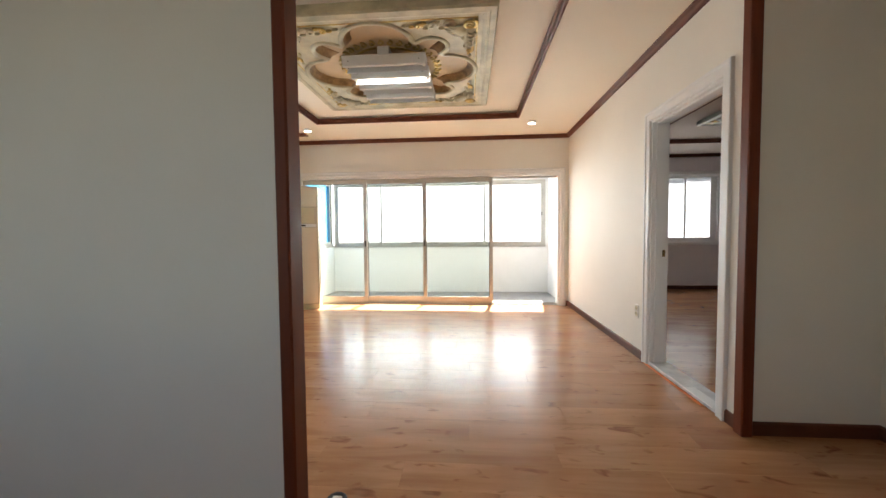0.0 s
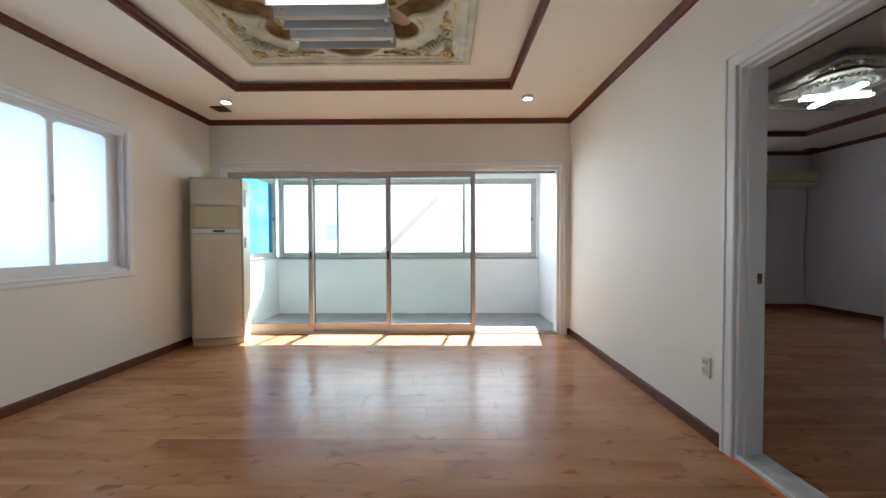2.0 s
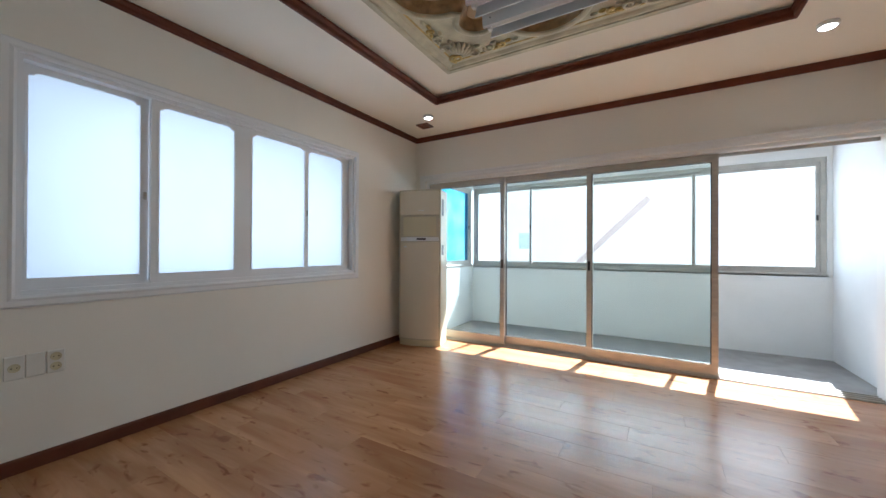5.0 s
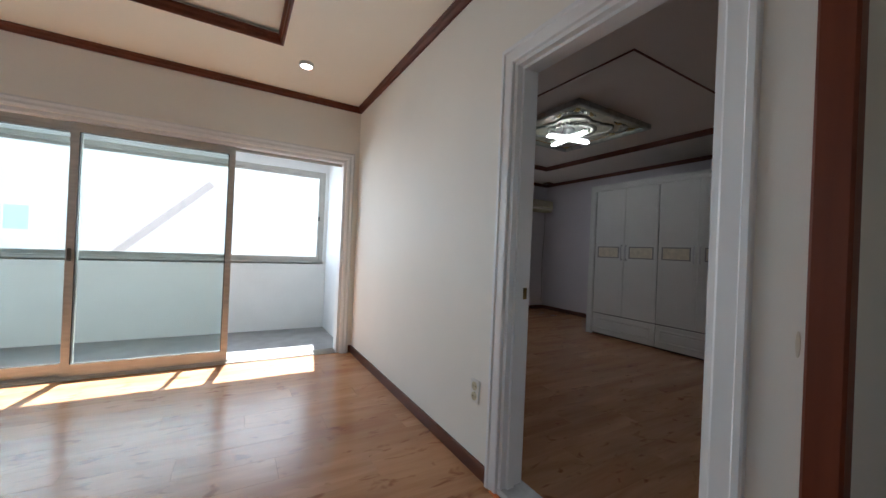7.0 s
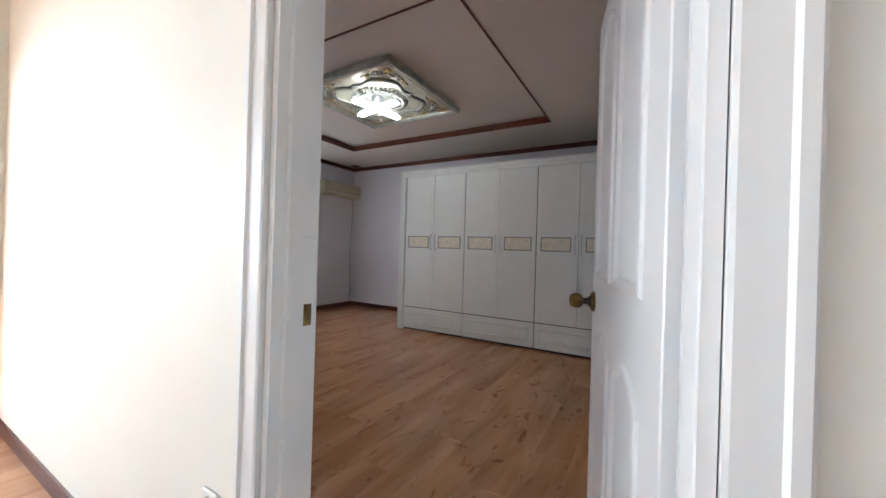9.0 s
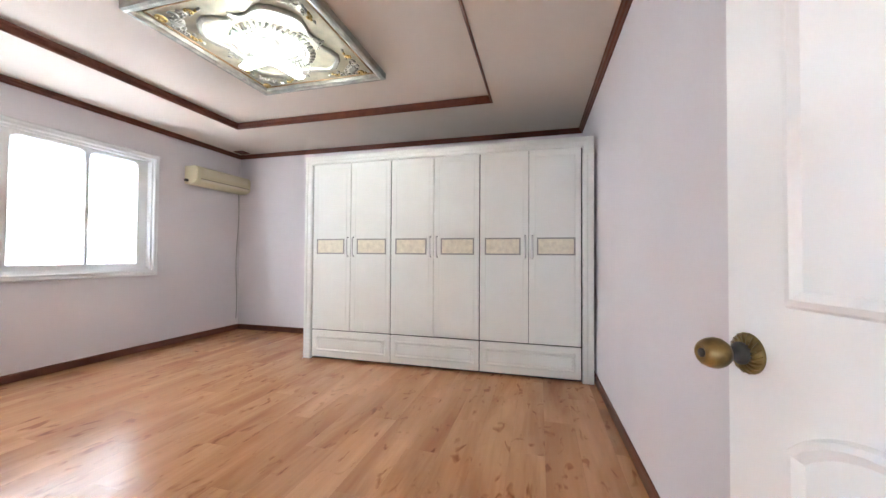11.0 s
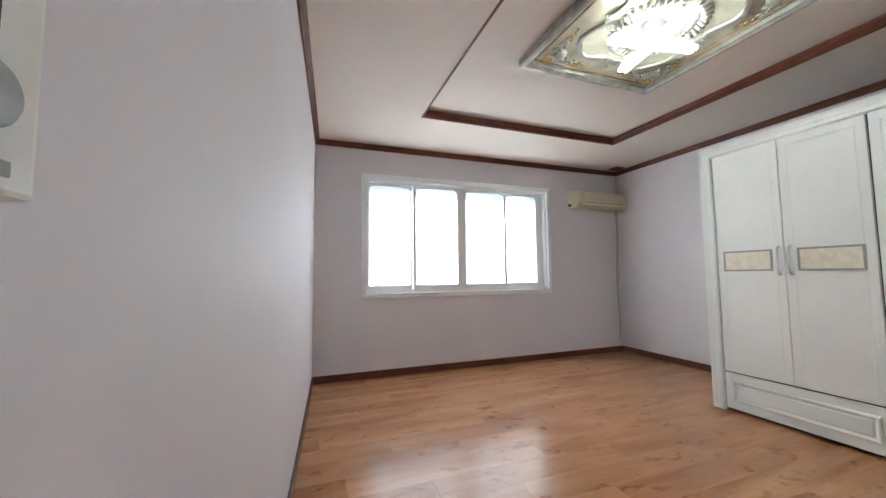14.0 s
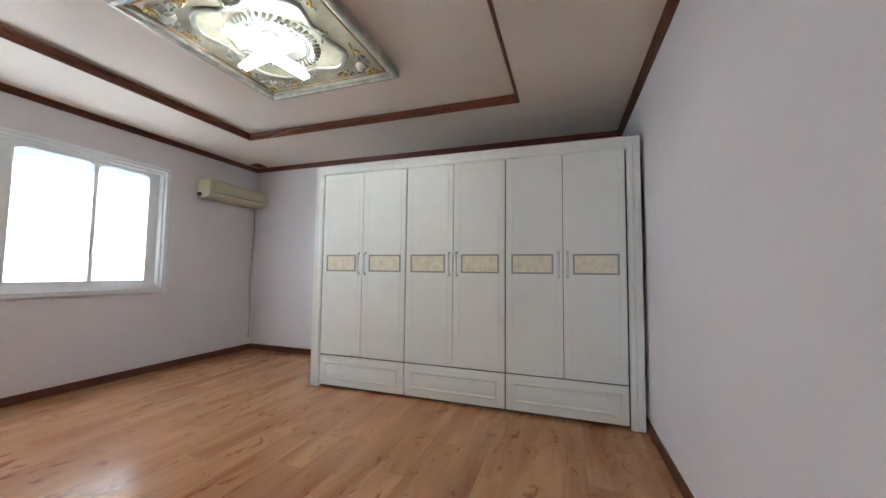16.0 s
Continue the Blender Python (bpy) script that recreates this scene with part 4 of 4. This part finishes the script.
# ---------------------------------------------------------------- wardrobe
ward = thing("wardrobe", pose(5.55, 3.015, 0) @ Matrix.Diagonal((1, 1.04, 1.043, 1)), "white three-bay wardrobe with six doors and stone inlays", "wardrobe")
WD, WW, WH = .64, 2.856, 2.115
part("side", box(.03, WD, .03, .05, 0, WH - .02), M_WARD, ward)
part("side", box(.03, WD, WW - .05, WW - .03, 0, WH - .02), M_WARD, ward)
part("back", box(WD - .012, WD, .05, WW - .05, 0, WH - .02), M_WARD, ward)
part("top", box(.03, WD - .012, .05, WW - .05, WH - .04, WH - .02), M_WARD, ward)
# dark sheet just behind the doors paints the shade in their gaps
part("gap_shade_sheet", box(.024, .03, .06, WW - .06, .03, WH - .08), M_DARK, ward, "dark sheet standing in for the shade in the door gaps")
part("kick", box(.05, .07, .05, WW - .05, 0, .05), M_DARK, ward, "dark recessed kick board")
mw = Matrix(((0, 0, -1, 0), (1, 0, 0, 0), (0, 1, 0, 0), (0, 0, 0, 1)))
part("front_frame", sweep([(WW, 0), (WW, WH), (0, WH), (0, 0)], [(0, -.03), (0, .0), (.006, .008), (.03, .008), (.036, .004), (.05, .004), (.056, .01), (.08, .01), (.092, 0), (.092, -.03)], m=mw), M_WARD, ward, "fluted white surround")
x0, x1 = .10, WW - .10
bay = (x1 - x0) / 3


def raised(bm, y0, y1, z0, z1):
    sweep([(y0, z0), (y1, z0), (y1, z1), (y0, z1)], [(0, -.001), (.005, .010), (.014, .012), (.024, .003), (.028, -.001)], True, mw, bm)
    box(-.008, .004, y0 + .034, y1 - .034, z0 + .034, z1 - .034, .004, bm)
    return bm


for i in range(3):
    a, b = x0 + i * bay, x0 + (i + 1) * bay
    dr = part("drawer", box(0, .02, a + .005, b - .005, .025, .297, .003), M_WARD, ward)
    part("raised_panel", raised(bmesh.new(), a + .05, b - .05, .085, .245), M_WARD, dr)
    for s in (0, 1):
        d0, d1 = (a + .005, (a + b) / 2 - .002) if s == 0 else ((a + b) / 2 + .002, b - .005)
        door = part("door", box(0, .02, d0, d1, .308, 2.022, .003), M_WARD, ward)
        c = (d0 + d1) / 2 + (-.012 if s == 0 else .012)
        sweep_bm = sweep([(d0 + .045, .36), (d1 - .045, .36), (d1 - .045, 1.97), (d0 + .045, 1.97)], [(0, -.001), (.003, .0018), (.006, .0018), (.009, -.001)], True, mw)
        part("routed_line", sweep_bm, M_WARD, door)
        part("inlay_frame", sweep([(c - .158, 1.092), (c + .158, 1.092), (c + .158, 1.242), (c - .158, 1.242)], [(-.003, -.001), (-.003, .005), (.010, .005), (.010, -.001)], True, mw), M_LINE, door, "grey inlay frame")
        part("inlay", box(-.002, .004, c - .149, c + .149, 1.101, 1.233, .001), M_STONE, door, "beige decorative stone inlay")
        hy = d1 - .03 if s == 0 else d0 + .03
        part("handle", tube([(0, hy, 1.065), (-.022, hy, 1.075), (-.03, hy, 1.10), (-.032, hy, 1.16), (-.03, hy, 1.225), (-.022, hy, 1.25), (0, hy, 1.26)], .0095, 8), M_CHROME, door, "satin bar handle", True)

# ---------------------------------------------------------------- wall air conditioner and its cable
wac = thing("wall_air_conditioner", pose(6.14, BY1, 2.03) @ Matrix.Diagonal((1.12, 1.1, 1.05, 1)), "yellowed wall-mounted air conditioner unit", "air conditioner")
bm = bmesh.new()
prof = [(0, 0), (-.13, 0), (-.17, .02), (-.19, .06), (-.19, .17), (-.175, .21), (-.15, .22), (0, .22)]
L = [[bm.verts.new((x, y, z)) for y, z in prof] for x in (-.40, .38)]
n = len(prof)
for j in range(n):
    bm.faces.new((L[0][j], L[0][(j + 1) % n], L[1][(j + 1) % n], L[1][j]))
bm.faces.new(L[0])
bm.faces.new(L[1][::-1])
bmesh.ops.bevel(bm, geom=bm.edges[:], offset=.006, segments=2, affect="EDGES")
part("body", bm, M_ABSD, wac)
part("grille_panel", box(-.33, .33, -.197, -.188, .105, .20, .003), M_ABSD, wac, "ribbed intake grille")
for k in range(9):
    part("rib", box(-.32, .32, -.2, -.196, .112 + k * .0095, .116 + k * .0095), M_ABS, wac)
flap = part("flap", box(-.34, .34, -.196, -.184, .028, .06, .004), M_ABS, wac, "closed outlet flap")
part("slot", box(-.345, .345, -.193, -.186, .062, .067), M_DARK, wac)
part("pipe_stub", tube([(-.40, -.05, .04), (-.43, -.05, .04)], .018, 10), M_DARK, wac)
pts = [(6.535, BY1 - .02, 2.06)]
for k in range(1, 24):
    u = k / 24
    pts.append((6.535 + .016 * math.sin(u * 9) - .02 * u * u, BY1 - .014, 2.08 - 2.0 * u))
cable = tagged(part("power_cable", tube(pts, .006, 6), M_LINE, None, "", True), "grey cable hanging down the corner wall", "cable")

# ---------------------------------------------------------------- wall controller beside the door
ctl = thing("wall_controller", pose(2.152, 4.085, 1.29, 0, 0, 87.2) @ Matrix.Diagonal((.85, .8, .75, 1)), "white wall controller with a dark display and dial", "controller")
part("body", box(-.055, .055, -.022, 0, -.14, .10, .006, seg=2), M_SOCK, ctl)
part("display", box(-.05, .015, -.024, -.021, -.02, .085, .002), M_DARK, ctl, "dark display")
part("button", box(.028, .044, -.025, -.021, .03, .055, .002), M_LINE, ctl)
part("dial", lathe([(.026, 0), (.026, .008), (.022, .012), (.001, .012)], 24, Matrix.Translation((.0, -.022, -.07)) @ Matrix.Rotation(radians(90), 4, "X")), M_LINE, ctl, "grey round dial", True)
part("label_bar", box(-.02, .03, -.0235, -.021, -.125, -.113), M_LINE, ctl)

# small black doorstop at the foot of the post
stopper = thing("door_stopper", pose(-.06, 1.96, 0), "small black rubber ring on the floor", "stopper")
part("ring", sweep([(.045 * math.cos(2 * math.pi * k / 24), .045 * math.sin(2 * math.pi * k / 24)) for k in range(24)], [(0, 0), (0, .04), (.008, .048), (.018, .04), (.018, 0)], True), M_DARK, stopper, "", True)
part("tag", box(-.02, .02, -.02, .02, 0, .046, .004), M_SOCK, stopper, "white centre")

# ---------------------------------------------------------------- floor boards
floor = tagged(new("floor"), "glossy reddish-brown wood laminate floor", "floor", kind="structure")
floor_b = tagged(new("floor_bedroom"), "glossy light brown wood laminate floor", "floor", kind="structure")
PW, PL = .195, 1.21
plank_cache = {}


def plank(parent, x0, x1, y0, y1):
    key = (round(x1 - x0, 3), round(y1 - y0, 3))
    if key not in plank_cache:
        w, d = x1 - x0, y1 - y0
        bm = bmesh.new()
        g, c = .0002, .0004
        lo = [bm.verts.new((x, y, -.012)) for x, y in ((g, g), (w - g, g), (w - g, d - g), (g, d - g))]
        mi = [bm.verts.new((x, y, -c)) for x, y in ((g, g), (w - g, g), (w - g, d - g), (g, d - g))]
        hi = [bm.verts.new((x, y, 0)) for x, y in ((g + c, g + c), (w - g - c, g + c), (w - g - c, d - g - c), (g + c, d - g - c))]
        bm.faces.new(lo[::-1])
        bm.faces.new(hi)
        for A, B in ((lo, mi), (mi, hi)):
            for k in range(4):
                bm.faces.new((A[k], A[(k + 1) % 4], B[(k + 1) % 4], B[k]))
        plank_cache[key] = mesh_of("plank", bm, M_FLOOR)
    ob = new("plank", plank_cache[key])
    ob.location = (x0, y0, 0)
    ob.parent = parent


def lay(parent, x0, x1, y0, y1):
    y, row = y0, 0
    while y < y1 - .001:
        ye = min(y + PW, y1)
        x = x0 - PL * ((row * .37 + .13) % 1)
        while x < x1 - .001:
            a, b = max(x, x0), min(x + PL, x1)
            if b - a > .02:
                plank(parent, a, b, y, ye)
            x += PL
        y, row = ye, row + 1


lay(floor, XL, XR - .0, 2.70, YF + .02)
lay(floor, XL, 2.69, YB, 2.70)
lay(floor, -1.5, 2.69, -.7, 1.63)
lay(floor, -.10, 2.69, 1.63, YB)
lay(floor_b, BX0, BX1, 2.865, BY1)
